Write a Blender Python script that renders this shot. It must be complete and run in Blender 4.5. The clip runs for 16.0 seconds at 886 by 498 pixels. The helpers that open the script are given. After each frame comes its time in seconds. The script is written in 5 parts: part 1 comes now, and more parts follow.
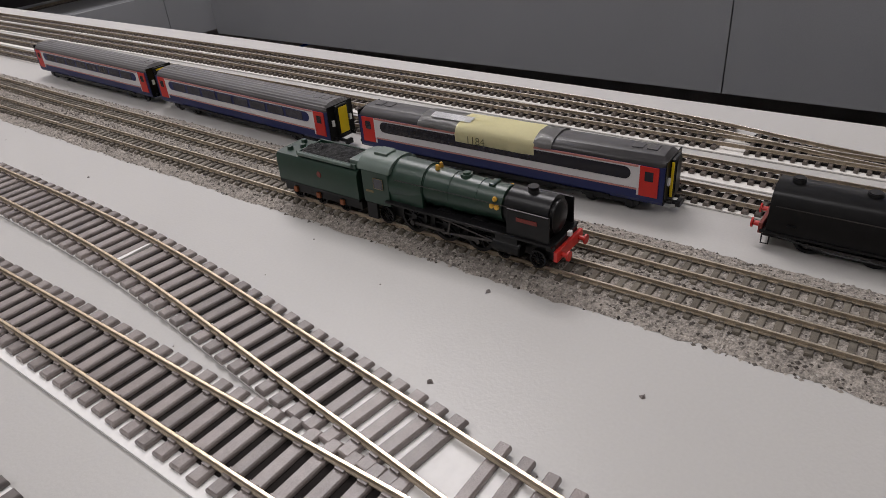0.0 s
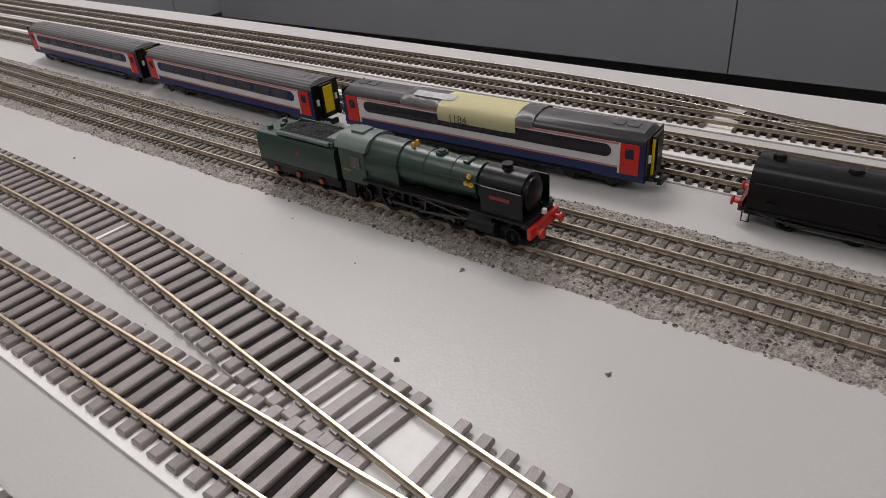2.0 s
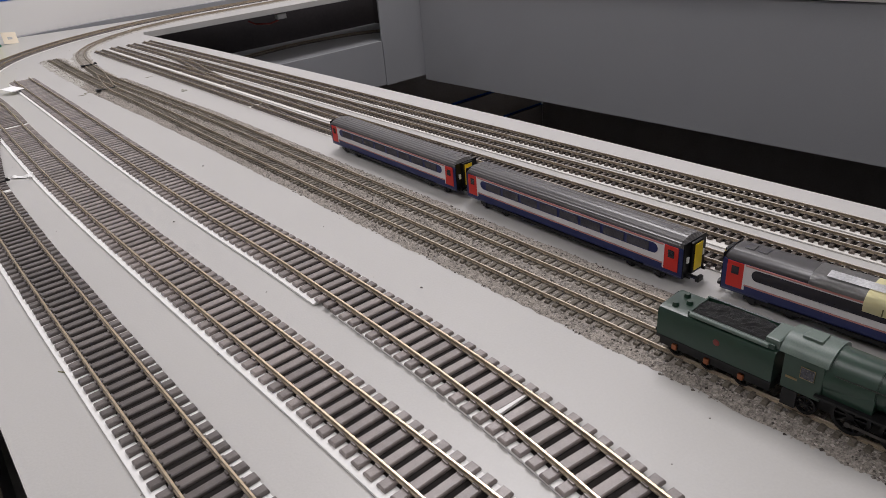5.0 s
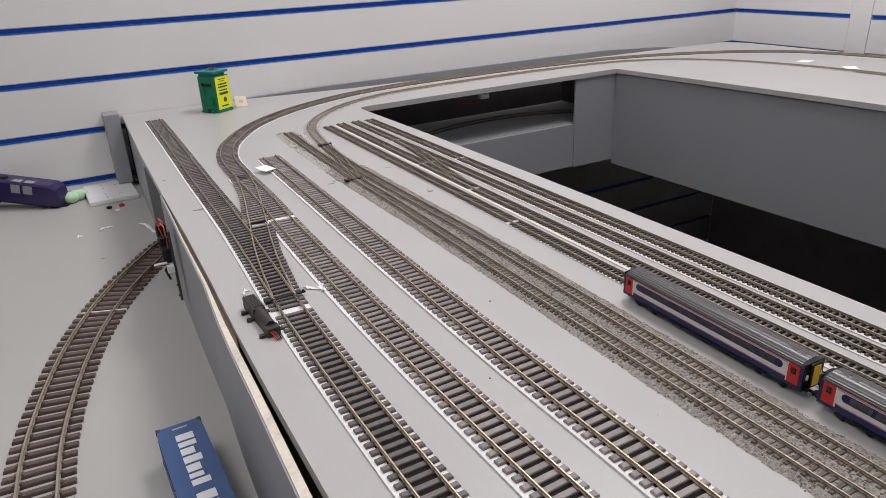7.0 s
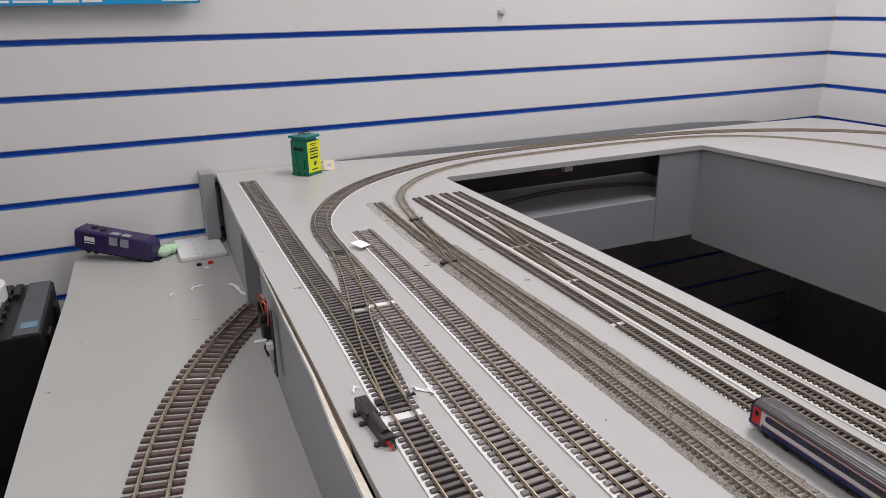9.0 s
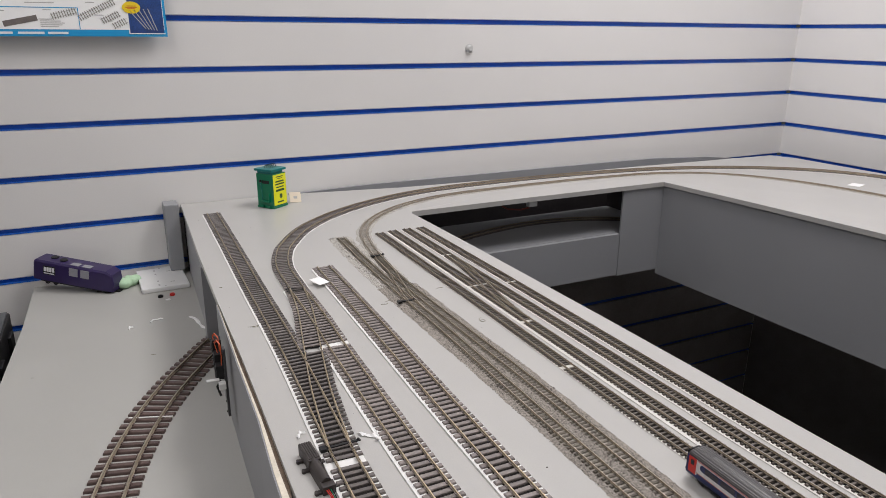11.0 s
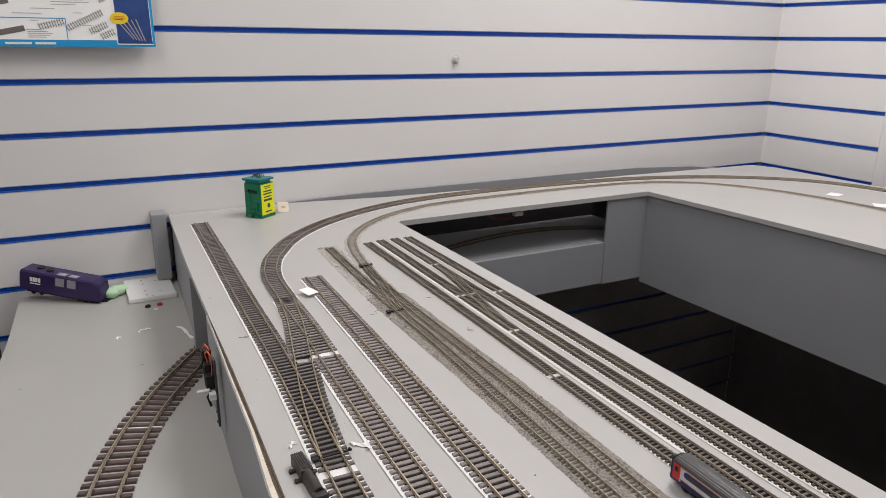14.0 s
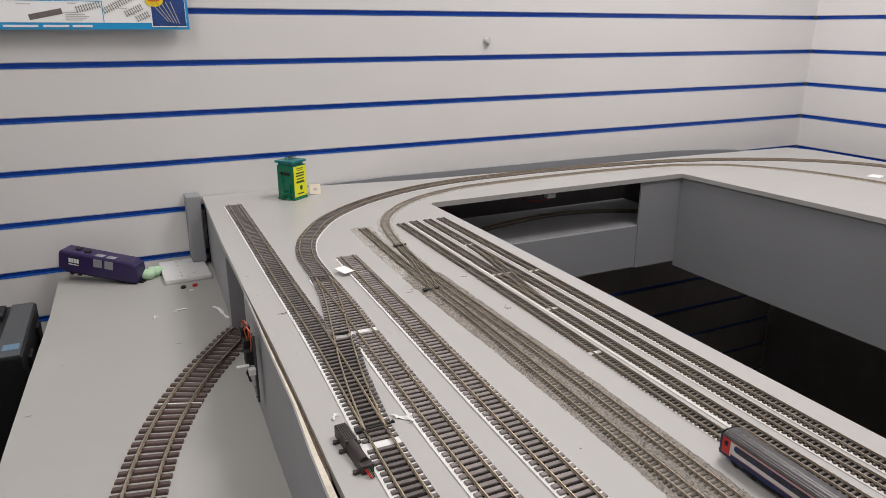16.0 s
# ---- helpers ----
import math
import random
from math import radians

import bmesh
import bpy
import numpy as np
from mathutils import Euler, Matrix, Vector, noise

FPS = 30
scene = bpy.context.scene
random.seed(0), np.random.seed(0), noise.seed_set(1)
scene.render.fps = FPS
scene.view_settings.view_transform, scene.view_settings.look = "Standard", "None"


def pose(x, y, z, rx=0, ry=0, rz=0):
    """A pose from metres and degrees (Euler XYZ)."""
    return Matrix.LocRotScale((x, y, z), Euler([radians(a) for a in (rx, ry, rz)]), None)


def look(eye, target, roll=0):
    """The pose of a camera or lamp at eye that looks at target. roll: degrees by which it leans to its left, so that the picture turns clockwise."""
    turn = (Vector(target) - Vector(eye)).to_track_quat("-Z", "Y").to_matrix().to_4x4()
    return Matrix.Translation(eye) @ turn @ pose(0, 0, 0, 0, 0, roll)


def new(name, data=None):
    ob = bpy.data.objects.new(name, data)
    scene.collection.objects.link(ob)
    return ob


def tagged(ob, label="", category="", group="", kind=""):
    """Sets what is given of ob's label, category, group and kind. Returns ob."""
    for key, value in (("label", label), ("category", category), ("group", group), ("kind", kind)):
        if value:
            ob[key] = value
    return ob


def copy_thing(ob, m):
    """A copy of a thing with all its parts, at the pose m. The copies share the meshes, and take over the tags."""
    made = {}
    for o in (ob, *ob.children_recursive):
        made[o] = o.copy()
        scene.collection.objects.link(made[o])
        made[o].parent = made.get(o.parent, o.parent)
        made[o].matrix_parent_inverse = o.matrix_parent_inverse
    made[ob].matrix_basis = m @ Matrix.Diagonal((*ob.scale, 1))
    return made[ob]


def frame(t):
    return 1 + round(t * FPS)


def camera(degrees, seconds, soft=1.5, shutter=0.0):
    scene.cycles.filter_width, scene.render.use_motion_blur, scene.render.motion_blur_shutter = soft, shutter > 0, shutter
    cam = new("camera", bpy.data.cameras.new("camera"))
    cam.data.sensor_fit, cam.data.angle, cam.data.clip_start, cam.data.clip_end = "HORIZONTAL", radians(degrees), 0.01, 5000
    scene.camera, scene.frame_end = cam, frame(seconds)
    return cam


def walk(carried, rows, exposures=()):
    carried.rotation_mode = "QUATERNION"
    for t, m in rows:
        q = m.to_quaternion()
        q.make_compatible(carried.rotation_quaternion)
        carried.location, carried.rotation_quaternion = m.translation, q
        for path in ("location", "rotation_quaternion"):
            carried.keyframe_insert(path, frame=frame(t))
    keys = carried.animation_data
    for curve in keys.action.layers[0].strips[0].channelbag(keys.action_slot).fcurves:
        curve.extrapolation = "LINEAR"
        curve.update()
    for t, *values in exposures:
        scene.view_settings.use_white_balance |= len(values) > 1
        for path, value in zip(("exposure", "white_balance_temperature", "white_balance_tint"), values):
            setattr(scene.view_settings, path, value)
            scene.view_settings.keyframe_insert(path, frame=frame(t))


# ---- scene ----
cam = camera(65.5, 16.0, 0.6)
PATH = [
    (0, (-0.001, -1.646, 0.137), (1.352, -0.586, -0.887), -4.9),
    (0.5, (-0.001, -1.653, 0.136), (1.335, -0.58, -0.896), -5.1),
    (1, (0.0, -1.656, 0.137), (1.331, -0.579, -0.895), -5.2),
    (1.5, (0.001, -1.654, 0.134), (1.32, -0.577, -0.915), -5.9),
    (2, (0.007, -1.656, 0.133), (1.32, -0.581, -0.926), -5.6),
    (2.5, (0.007, -1.652, 0.135), (1.31, -0.562, -0.922), -5.4),
    (3, (0.002, -1.639, 0.143), (1.278, -0.517, -0.911), -5.2),
    (3.5, (-0.01, -1.617, 0.15), (1.242, -0.444, -0.879), -5.1),
    (3.7, (-0.01, -1.604, 0.153), (1.232, -0.405, -0.856), -5.2),
    (3.9, (-0.014, -1.598, 0.16), (1.216, -0.374, -0.833), -4.9),
    (4.2, (-0.016, -1.587, 0.164), (1.18, -0.309, -0.805), -5.0),
    (6.3, (-0.079, -1.474, 0.228), (0.912, 0.047, -0.613), -3.3),
    (6.5, (-0.087, -1.465, 0.238), (0.875, 0.081, -0.588), -2.9),
    (7, (-0.112, -1.428, 0.255), (0.78, 0.18, -0.532), -2.4),
    (7.5, (-0.128, -1.4, 0.27), (0.696, 0.266, -0.469), -1.8),
    (8, (-0.14, -1.391, 0.283), (0.65, 0.3, -0.436), -1.3),
    (8.5, (-0.148, -1.383, 0.294), (0.631, 0.324, -0.398), -1.0),
    (10.8, (-0.129, -1.388, 0.323), (0.711, 0.323, -0.284), 0.6),
    (11, (-0.125, -1.396, 0.324), (0.727, 0.31, -0.278), 0.4),
    (11.5, (-0.118, -1.402, 0.327), (0.771, 0.29, -0.262), 0.5),
    (12, (-0.118, -1.407, 0.334), (0.796, 0.274, -0.25), 0.9),
    (12.5, (-0.117, -1.412, 0.333), (0.811, 0.261, -0.25), 0.9),
    (13, (-0.121, -1.411, 0.331), (0.808, 0.262, -0.251), 0.7),
    (13.5, (-0.127, -1.406, 0.33), (0.784, 0.277, -0.251), 0.5),
    (14, (-0.133, -1.403, 0.332), (0.76, 0.289, -0.251), 0.7),
    (14.5, (-0.138, -1.396, 0.329), (0.733, 0.308, -0.254), 0.6),
    (15, (-0.143, -1.396, 0.325), (0.706, 0.315, -0.267), 0.3),
    (15.5, (-0.146, -1.395, 0.321), (0.688, 0.321, -0.279), 0.2),
    (16, (-0.147, -1.395, 0.316), (0.681, 0.32, -0.296), 0.1),
]
TINT = [(0, 0.02, 6480, 11), (4, 0.02, 6460, 11), (7, 0.06, 6350, 11), (8.5, 0.07, 6350, 11), (11, 0.06, 6450, 9), (13.5, 0.06, 6520, 9), (16, 0.06, 6580, 9)]
walk(cam, [(t, look(eye, target, roll)) for t, eye, target, roll in PATH], TINT)

# ---- world and lamps ----
world = bpy.data.worlds.new("world")
scene.world = world
world.use_nodes = True
world.node_tree.nodes["Background"].inputs[0].default_value = (0.8, 0.85, 0.9, 1)
world.node_tree.nodes["Background"].inputs[1].default_value = 0.05
LAMPS = [(0.88, -0.64, 0.6, 0.8, 20.2), (-0.75, -0.95, 0.6, 1.2, 10.5), (0.3, -2.7, 0.6, 1.2, 6.5)]
CEIL = 1.55
FLOOR = -0.85


# ---- materials ----
def material(name, color, rough=0.5, metal=0.0, spread=0.12, scale=60.0, bump=0.0, fine=None, dark=None, dirt=0.0, dirt_scale=9.0, spec=0.5, per_piece=0.0):
    """A surface with colour varied at two scales, optional worn blotches and fine relief."""
    m = bpy.data.materials.new(name)
    m.use_nodes = True
    nt = m.node_tree
    n, l = nt.nodes, nt.links
    b = n["Principled BSDF"]
    b.inputs["Roughness"].default_value = rough
    b.inputs["Metallic"].default_value = metal
    b.inputs["Specular IOR Level"].default_value = spec
    geo = n.new("ShaderNodeNewGeometry")
    n1 = n.new("ShaderNodeTexNoise")
    n1.inputs["Scale"].default_value = scale
    n1.inputs["Detail"].default_value = 5
    n2 = n.new("ShaderNodeTexNoise")
    n2.inputs["Scale"].default_value = fine or scale * 11
    n2.inputs["Detail"].default_value = 3
    for t in (n1, n2):
        l.new(geo.outputs["Position"], t.inputs["Vector"])
    add = n.new("ShaderNodeMath")
    add.operation = "ADD"
    l.new(n1.outputs["Fac"], add.inputs[0])
    l.new(n2.outputs["Fac"], add.inputs[1])
    ramp = n.new("ShaderNodeMapRange")
    ramp.inputs["From Min"].default_value = 0.6
    ramp.inputs["From Max"].default_value = 1.4
    ramp.inputs["To Min"].default_value = 1 - spread
    ramp.inputs["To Max"].default_value = 1 + spread
    l.new(add.outputs[0], ramp.inputs["Value"])
    value = ramp.outputs[0]
    if per_piece:
        info = n.new("ShaderNodeObjectInfo")
        pr = n.new("ShaderNodeMapRange")
        pr.inputs["To Min"].default_value = 1 - per_piece
        pr.inputs["To Max"].default_value = 1 + per_piece
        l.new(info.outputs["Random"], pr.inputs["Value"])
        mul = n.new("ShaderNodeMath")
        mul.operation = "MULTIPLY"
        l.new(value, mul.inputs[0])
        l.new(pr.outputs[0], mul.inputs[1])
        value = mul.outputs[0]
    mix = n.new("ShaderNodeVectorMath")
    mix.operation = "SCALE"
    mix.inputs[0].default_value = color
    l.new(value, mix.inputs["Scale"])
    out = mix.outputs[0]
    if dirt:
        n3 = n.new("ShaderNodeTexNoise")
        n3.inputs["Scale"].default_value = dirt_scale
        n3.inputs["Detail"].default_value = 8
        n3.inputs["Roughness"].default_value = 0.65
        l.new(geo.outputs["Position"], n3.inputs["Vector"])
        r3 = n.new("ShaderNodeMapRange")
        r3.inputs["From Min"].default_value = 0.52
        r3.inputs["From Max"].default_value = 0.75
        r3.inputs["To Max"].default_value = dirt
        l.new(n3.outputs["Fac"], r3.inputs["Value"])
        mx = n.new("ShaderNodeMix")
        mx.data_type = "RGBA"
        l.new(r3.outputs[0], mx.inputs["Factor"])
        l.new(out, mx.inputs["A"])
        mx.inputs["B"].default_value = (*(dark or [c * 0.4 for c in color]), 1)
        out = mx.outputs["Result"]
    l.new(out, b.inputs["Base Color"])
    if bump:
        bp = n.new("ShaderNodeBump")
        bp.inputs["Strength"].default_value = bump
        bp.inputs["Distance"].default_value = 0.001
        l.new(add.outputs[0], bp.inputs["Height"])
        l.new(bp.outputs[0], b.inputs["Normal"])
    return m


GREY = material("grey_emulsion_board", (0.465, 0.455, 0.436), 0.36, spread=0.04, scale=14, fine=900, bump=0.06, dirt=0.22, dirt_scale=7, dark=(0.37, 0.363, 0.35))
# same board paint as GREY, darkened for shade on upright and recessed faces
GREYV = material("grey_emulsion_shaded", (0.30, 0.305, 0.318), 0.5, spread=0.06, scale=10, fine=700, bump=0.08, dirt=0.25, dirt_scale=5, dark=(0.24, 0.245, 0.255))
SHELF = material("grey_shelf_paint", (0.42, 0.415, 0.39), 0.5, spread=0.05, scale=12, fine=800, bump=0.06, dirt=0.3, dirt_scale=6, dark=(0.34, 0.335, 0.315))
RAWWOOD = material("raw_softwood", (0.72, 0.66, 0.55), 0.7, spread=0.14, scale=30, fine=300, bump=0.2, dirt=0.7, dirt_scale=45, dark=(0.42, 0.38, 0.32))
BROWNEDGE = material("brown_hardboard_edge", (0.15, 0.105, 0.075), 0.8, spread=0.3, scale=60, fine=500, bump=0.3, dirt=0.5, dirt_scale=50, dark=(0.30, 0.26, 0.21))
# white slatwall as it looks below the layout, shade put into the colour
SHADEBOARD = material("shaded_lower_board", (0.26, 0.235, 0.22), 0.6, spread=0.15, scale=20, dirt=0.3, dirt_scale=6, dark=(0.18, 0.16, 0.15))
SLAT = material("white_laminate_slat", (0.765, 0.75, 0.735), 0.34, spread=0.02, scale=5, fine=400, bump=0.01, dirt=0.10, dirt_scale=3, dark=(0.72, 0.70, 0.68))
BLUE = material("blue_plastic_insert", (0.014, 0.125, 0.56), 0.35, spread=0.06, scale=40)
DARKGAP = material("dark_groove", (0.03, 0.04, 0.09), 0.7, spread=0.1)
BLACKFLOOR = material("black_carpet", (0.006, 0.006, 0.007), 0.95, spread=0.3, scale=30, fine=500, bump=0.3, spec=0.08)
ROOMWALL = material("room_wall_paint", (0.6, 0.59, 0.57), 0.8, spread=0.05, scale=6)
CEILING = material("ceiling_tile_white", (0.75, 0.75, 0.74), 0.9, spread=0.04, scale=20)
SLEEP_OO = material("brown_plastic_sleeper", (0.235, 0.204, 0.192), 0.27, spread=0.2, scale=200, bump=0.15, per_piece=0.22)
SLEEP_A = material("near_black_sleeper", (0.135, 0.118, 0.111), 0.32, spread=0.2, scale=200, bump=0.15, per_piece=0.22)
UNDER_N = material("cream_card_underlay", (0.72, 0.70, 0.66), 0.7, spread=0.12, scale=30, dirt=0.5, dirt_scale=16, dark=(0.74, 0.72, 0.68))
SLEEP_N = material("black_plastic_sleeper", (0.115, 0.097, 0.084), 0.30, spread=0.2, scale=250, bump=0.15, per_piece=0.25)
SLEEP_W = material("weathered_sleeper", (0.125, 0.108, 0.086), 0.8, spread=0.3, scale=250, bump=0.2, per_piece=0.25, dirt=0.8, dirt_scale=90, dark=(0.25, 0.23, 0.185))
SLEEP_O = material("dark_red_brown_sleeper", (0.105, 0.068, 0.060), 0.36, spread=0.2, scale=150, bump=0.25, per_piece=0.2)
RAIL_N = material("worn_silver_rail", (0.74, 0.68, 0.59), 0.27, 0.95, spread=0.2, scale=120, dirt=0.4, dirt_scale=30, dark=(0.26, 0.20, 0.14))
TARNISH = material("tarnished_rail_side", (0.36, 0.298, 0.220), 0.45, 0.25, spread=0.3, scale=200, dirt=0.5, dirt_scale=60, dark=(0.10, 0.08, 0.065))
WEB_N = material("black_plastic_web", (0.014, 0.012, 0.011), 0.9, spec=0.15, spread=0.3, scale=200)
WEB = material("dark_plastic_web", (0.017, 0.0145, 0.0135), 0.9, spec=0.15, spread=0.3, scale=200)
RAIL = material("nickel_silver_rail", (0.70, 0.58, 0.41), 0.26, 1.0, spread=0.12, scale=120, dirt=0.2, dirt_scale=30, dark=(0.30, 0.22, 0.14))
RAIL_W = material("weathered_rail", (0.50, 0.44, 0.35), 0.42, 0.9, spread=0.25, scale=120, dirt=0.6, dirt_scale=25, dark=(0.2, 0.15, 0.11))
UNDER = material("white_card_underlay", (0.82, 0.81, 0.79), 0.7, spread=0.06, scale=30, dirt=0.25, dirt_scale=20, dark=(0.6, 0.59, 0.57))
BALLAST = material("grey_granite_ballast", (0.31, 0.28, 0.247), 0.95, spread=0.75, scale=420, fine=1400, bump=1.0, dirt=0.5, dirt_scale=26, dark=(0.15, 0.135, 0.12))
BALLAST_L = material("pale_glued_ballast", (0.44, 0.42, 0.385), 0.95, spread=0.45, scale=420, fine=1400, bump=0.7, dirt=0.5, dirt_scale=20, dark=(0.27, 0.25, 0.225))
SLEEP_D = material("dusty_sleeper", (0.30, 0.275, 0.24), 0.85, spread=0.3, scale=250, bump=0.2, per_piece=0.15, dirt=0.7, dirt_scale=60, dark=(0.40, 0.37, 0.33))
RAIL_D = material("dull_dusty_rail", (0.36, 0.32, 0.27), 0.55, 0.6, spread=0.25, scale=120, dirt=0.5, dirt_scale=25, dark=(0.25, 0.21, 0.17))
# near black: the shade inside the opening is part of this colour
DARKBACK = material("shaded_back_board", (0.035, 0.030, 0.032), 0.7, spread=0.25, scale=12, dirt=0.4, dirt_scale=5, dark=(0.06, 0.05, 0.045))


def stone_material(name, a, b):
    """Loose stones, each of its own shade."""
    m = bpy.data.materials.new(name)
    m.use_nodes = True
    nt = m.node_tree
    bs = nt.nodes["Principled BSDF"]
    bs.inputs["Roughness"].default_value = 0.9
    g = nt.nodes.new("ShaderNodeNewGeometry")
    mx = nt.nodes.new("ShaderNodeMix")
    mx.data_type = "RGBA"
    nt.links.new(g.outputs["Random Per Island"], mx.inputs["Factor"])
    mx.inputs["A"].default_value = (*a, 1)
    mx.inputs["B"].default_value = (*b, 1)
    nt.links.new(mx.outputs["Result"], bs.inputs["Base Color"])
    return m


STONE = stone_material("ballast_stone", (0.050, 0.042, 0.036), (0.50, 0.46, 0.41))
LOCOGREEN = material("brunswick_green_paint", (0.014, 0.038, 0.025), 0.33, spread=0.15, scale=200, dirt=0.3, dirt_scale=150, dark=(0.02, 0.035, 0.025))
LOCOBLACK = material("satin_black_loco_paint", (0.009, 0.009, 0.0095), 0.30, spread=0.35, scale=250, spec=0.22)
COAL = material("model_coal", (0.012, 0.012, 0.012), 0.6, spread=0.6, scale=600, bump=1.0)
RED = material("red_paint", (0.55, 0.025, 0.018), 0.35, spread=0.1, scale=200)
DULLRED = material("dull_red_paint", (0.16, 0.022, 0.016), 0.5, spread=0.2, scale=200)
RUST = material("rusty_orange_paint", (0.24, 0.07, 0.022), 0.6, spread=0.3, scale=300)
DULLBRASS = material("dull_brass_line", (0.20, 0.15, 0.07), 0.5, 0.4, spread=0.2)
CABROOF = material("pale_teal_cab_roof", (0.10, 0.135, 0.115), 0.38, spread=0.2, scale=200)
GOLD = material("brass_fitting", (0.75, 0.45, 0.08), 0.3, 0.7, spread=0.1)
STEEL = material("steel_valve_gear", (0.075, 0.07, 0.068), 0.4, 0.9, spread=0.25, scale=300)
NAVY = material("navy_coach_paint", (0.010, 0.018, 0.095), 0.45, spread=0.1, scale=150)
COACHWHITE = material("white_coach_stripe", (0.66, 0.65, 0.66), 0.35, spread=0.05, scale=150)
COACHGLASS = material("tinted_coach_window", (0.018, 0.019, 0.030), 0.12, spread=0.1, spec=0.7)
COACHPANE = material("grey_coach_pane", (0.055, 0.055, 0.070), 0.14, spread=0.5, scale=120, spec=0.6)
ROOFDARK = material("black_coach_roof", (0.026, 0.024, 0.025), 0.36, spread=0.2, scale=200, dirt=0.3, dirt_scale=60, dark=(0.06, 0.055, 0.055))
COACHROOF = material("grey_coach_roof", (0.066, 0.062, 0.062), 0.30, spread=0.15, scale=200, dirt=0.3, dirt_scale=60, dark=(0.13, 0.125, 0.12))
PINK = material("coral_lining", (0.5, 0.22, 0.2), 0.4, spread=0.05)
YELLOW = material("yellow_gangway", (0.85, 0.60, 0.01), 0.4, spread=0.06)
NOTE = material("pale_yellow_paper", (0.90, 0.85, 0.55), 0.8, spread=0.03, scale=60, bump=0.05)
TAPE = material("pale_tape_highlight", (0.85, 0.85, 0.86), 0.12, spread=0.25, scale=90)
TAPE2 = material("dull_sticky_tape", (0.22, 0.215, 0.21), 0.3, spread=0.15, scale=90)
INK = material("grey_pen_ink", (0.16, 0.15, 0.07), 0.7, spread=0.1)
PURPLE = material("purple_plastic_body", (0.027, 0.014, 0.082), 0.33, spread=0.1, scale=120)
BLACKPL = material("black_plastic", (0.013, 0.013, 0.014), 0.45, spread=0.2, scale=150, spec=0.35)
MOTORPL = material("dark_brown_plastic", (0.042, 0.034, 0.032), 0.5, spread=0.2, scale=150, bump=0.1)
GREYPL = material("dark_grey_plastic", (0.055, 0.055, 0.058), 0.45, spread=0.15, scale=150)
CASEGREY = material("slate_grey_plastic", (0.075, 0.082, 0.088), 0.5, spread=0.15, scale=80)
WINGREY = material("pale_window_panel", (0.30, 0.30, 0.33), 0.25, spread=0.08)
WHITEPL = material("white_plastic", (0.78, 0.78, 0.77), 0.3, spread=0.02, scale=40)
GREYCAP = material("pale_grey_plastic", (0.60, 0.60, 0.59), 0.35, spread=0.05, scale=60)
FOAM = material("pale_green_foam", (0.52, 0.74, 0.50), 0.9, spread=0.08, scale=120, bump=0.4)
PAPER = material("white_paper", (0.90, 0.90, 0.89), 0.75, spread=0.04)
GREENPL = material("emerald_green_plastic", (0.0, 0.16, 0.075), 0.3, spread=0.08, scale=120)
GREENTOP = material("teal_green_plastic", (0.0, 0.17, 0.17), 0.35, spread=0.08, scale=120)
YELLOWLB = material("yellow_printed_label", (0.80, 0.80, 0.01), 0.45, spread=0.04)
LABELINK = material("dark_green_print", (0.03, 0.09, 0.02), 0.6, spread=0.05)
CONTBLUE = material("blue_container_paint", (0.045, 0.10, 0.25), 0.35, spread=0.08, scale=80)
CONTEDGE = material("bright_blue_edge", (0.03, 0.24, 0.62), 0.35, spread=0.08)
PRINTW = material("white_print", (0.78, 0.79, 0.80), 0.5, spread=0.03)
CYAN = material("cyan_print", (0.01, 0.30, 0.62), 0.35, spread=0.03)
POSTER = material("glossy_white_poster", (0.92, 0.92, 0.91), 0.25, spread=0.02)
PHOTOBLUE = material("dark_blue_photo_print", (0.02, 0.06, 0.22), 0.3, spread=0.5, scale=40)
PRINTGREY = material("grey_photo_print", (0.16, 0.14, 0.13), 0.4, spread=0.2, scale=100)
TAGCARD = material("cream_tag_card", (0.80, 0.70, 0.55), 0.7, spread=0.04)
PRINTPALE = material("pale_photo_print", (0.45, 0.44, 0.43), 0.4, spread=0.2, scale=100)
LABELBLUE = material("pale_blue_label", (0.14, 0.24, 0.34), 0.5, spread=0.05)
ORANGE = material("orange_wire", (0.50, 0.085, 0.025), 0.4, spread=0.05)
YSTAR = material("yellow_print", (0.85, 0.62, 0.02), 0.4, spread=0.03)


# ---- mesh helpers ----
def mesh_of(bm, name, mat, smooth=False):
    me = bpy.data.meshes.new(name)
    bmesh.ops.recalc_face_normals(bm, faces=bm.faces)
    bm.to_mesh(me)
    bm.free()
    me.materials.append(mat)
    if smooth:
        for p in me.polygons:
            p.use_smooth = True
        me.set_sharp_from_angle(angle=radians(38))
    return me


def part(name, bm, mat, parent=None, label="", smooth=False, at=None):
    """One mesh object, under a thing or a part where one is given."""
    ob = new(name, mesh_of(bm, name, mat, smooth))
    if at is not None:
        ob.matrix_basis = at
    if parent is not None:
        ob.parent = parent
    if label:
        ob["label"] = label
    return ob


def thing(name, m=None, label="", category="", group="", kind=""):
    ob = new(name)
    ob.empty_display_size = 0.01
    if m is not None:
        ob.matrix_basis = m
    return tagged(ob, label, category, group, kind)


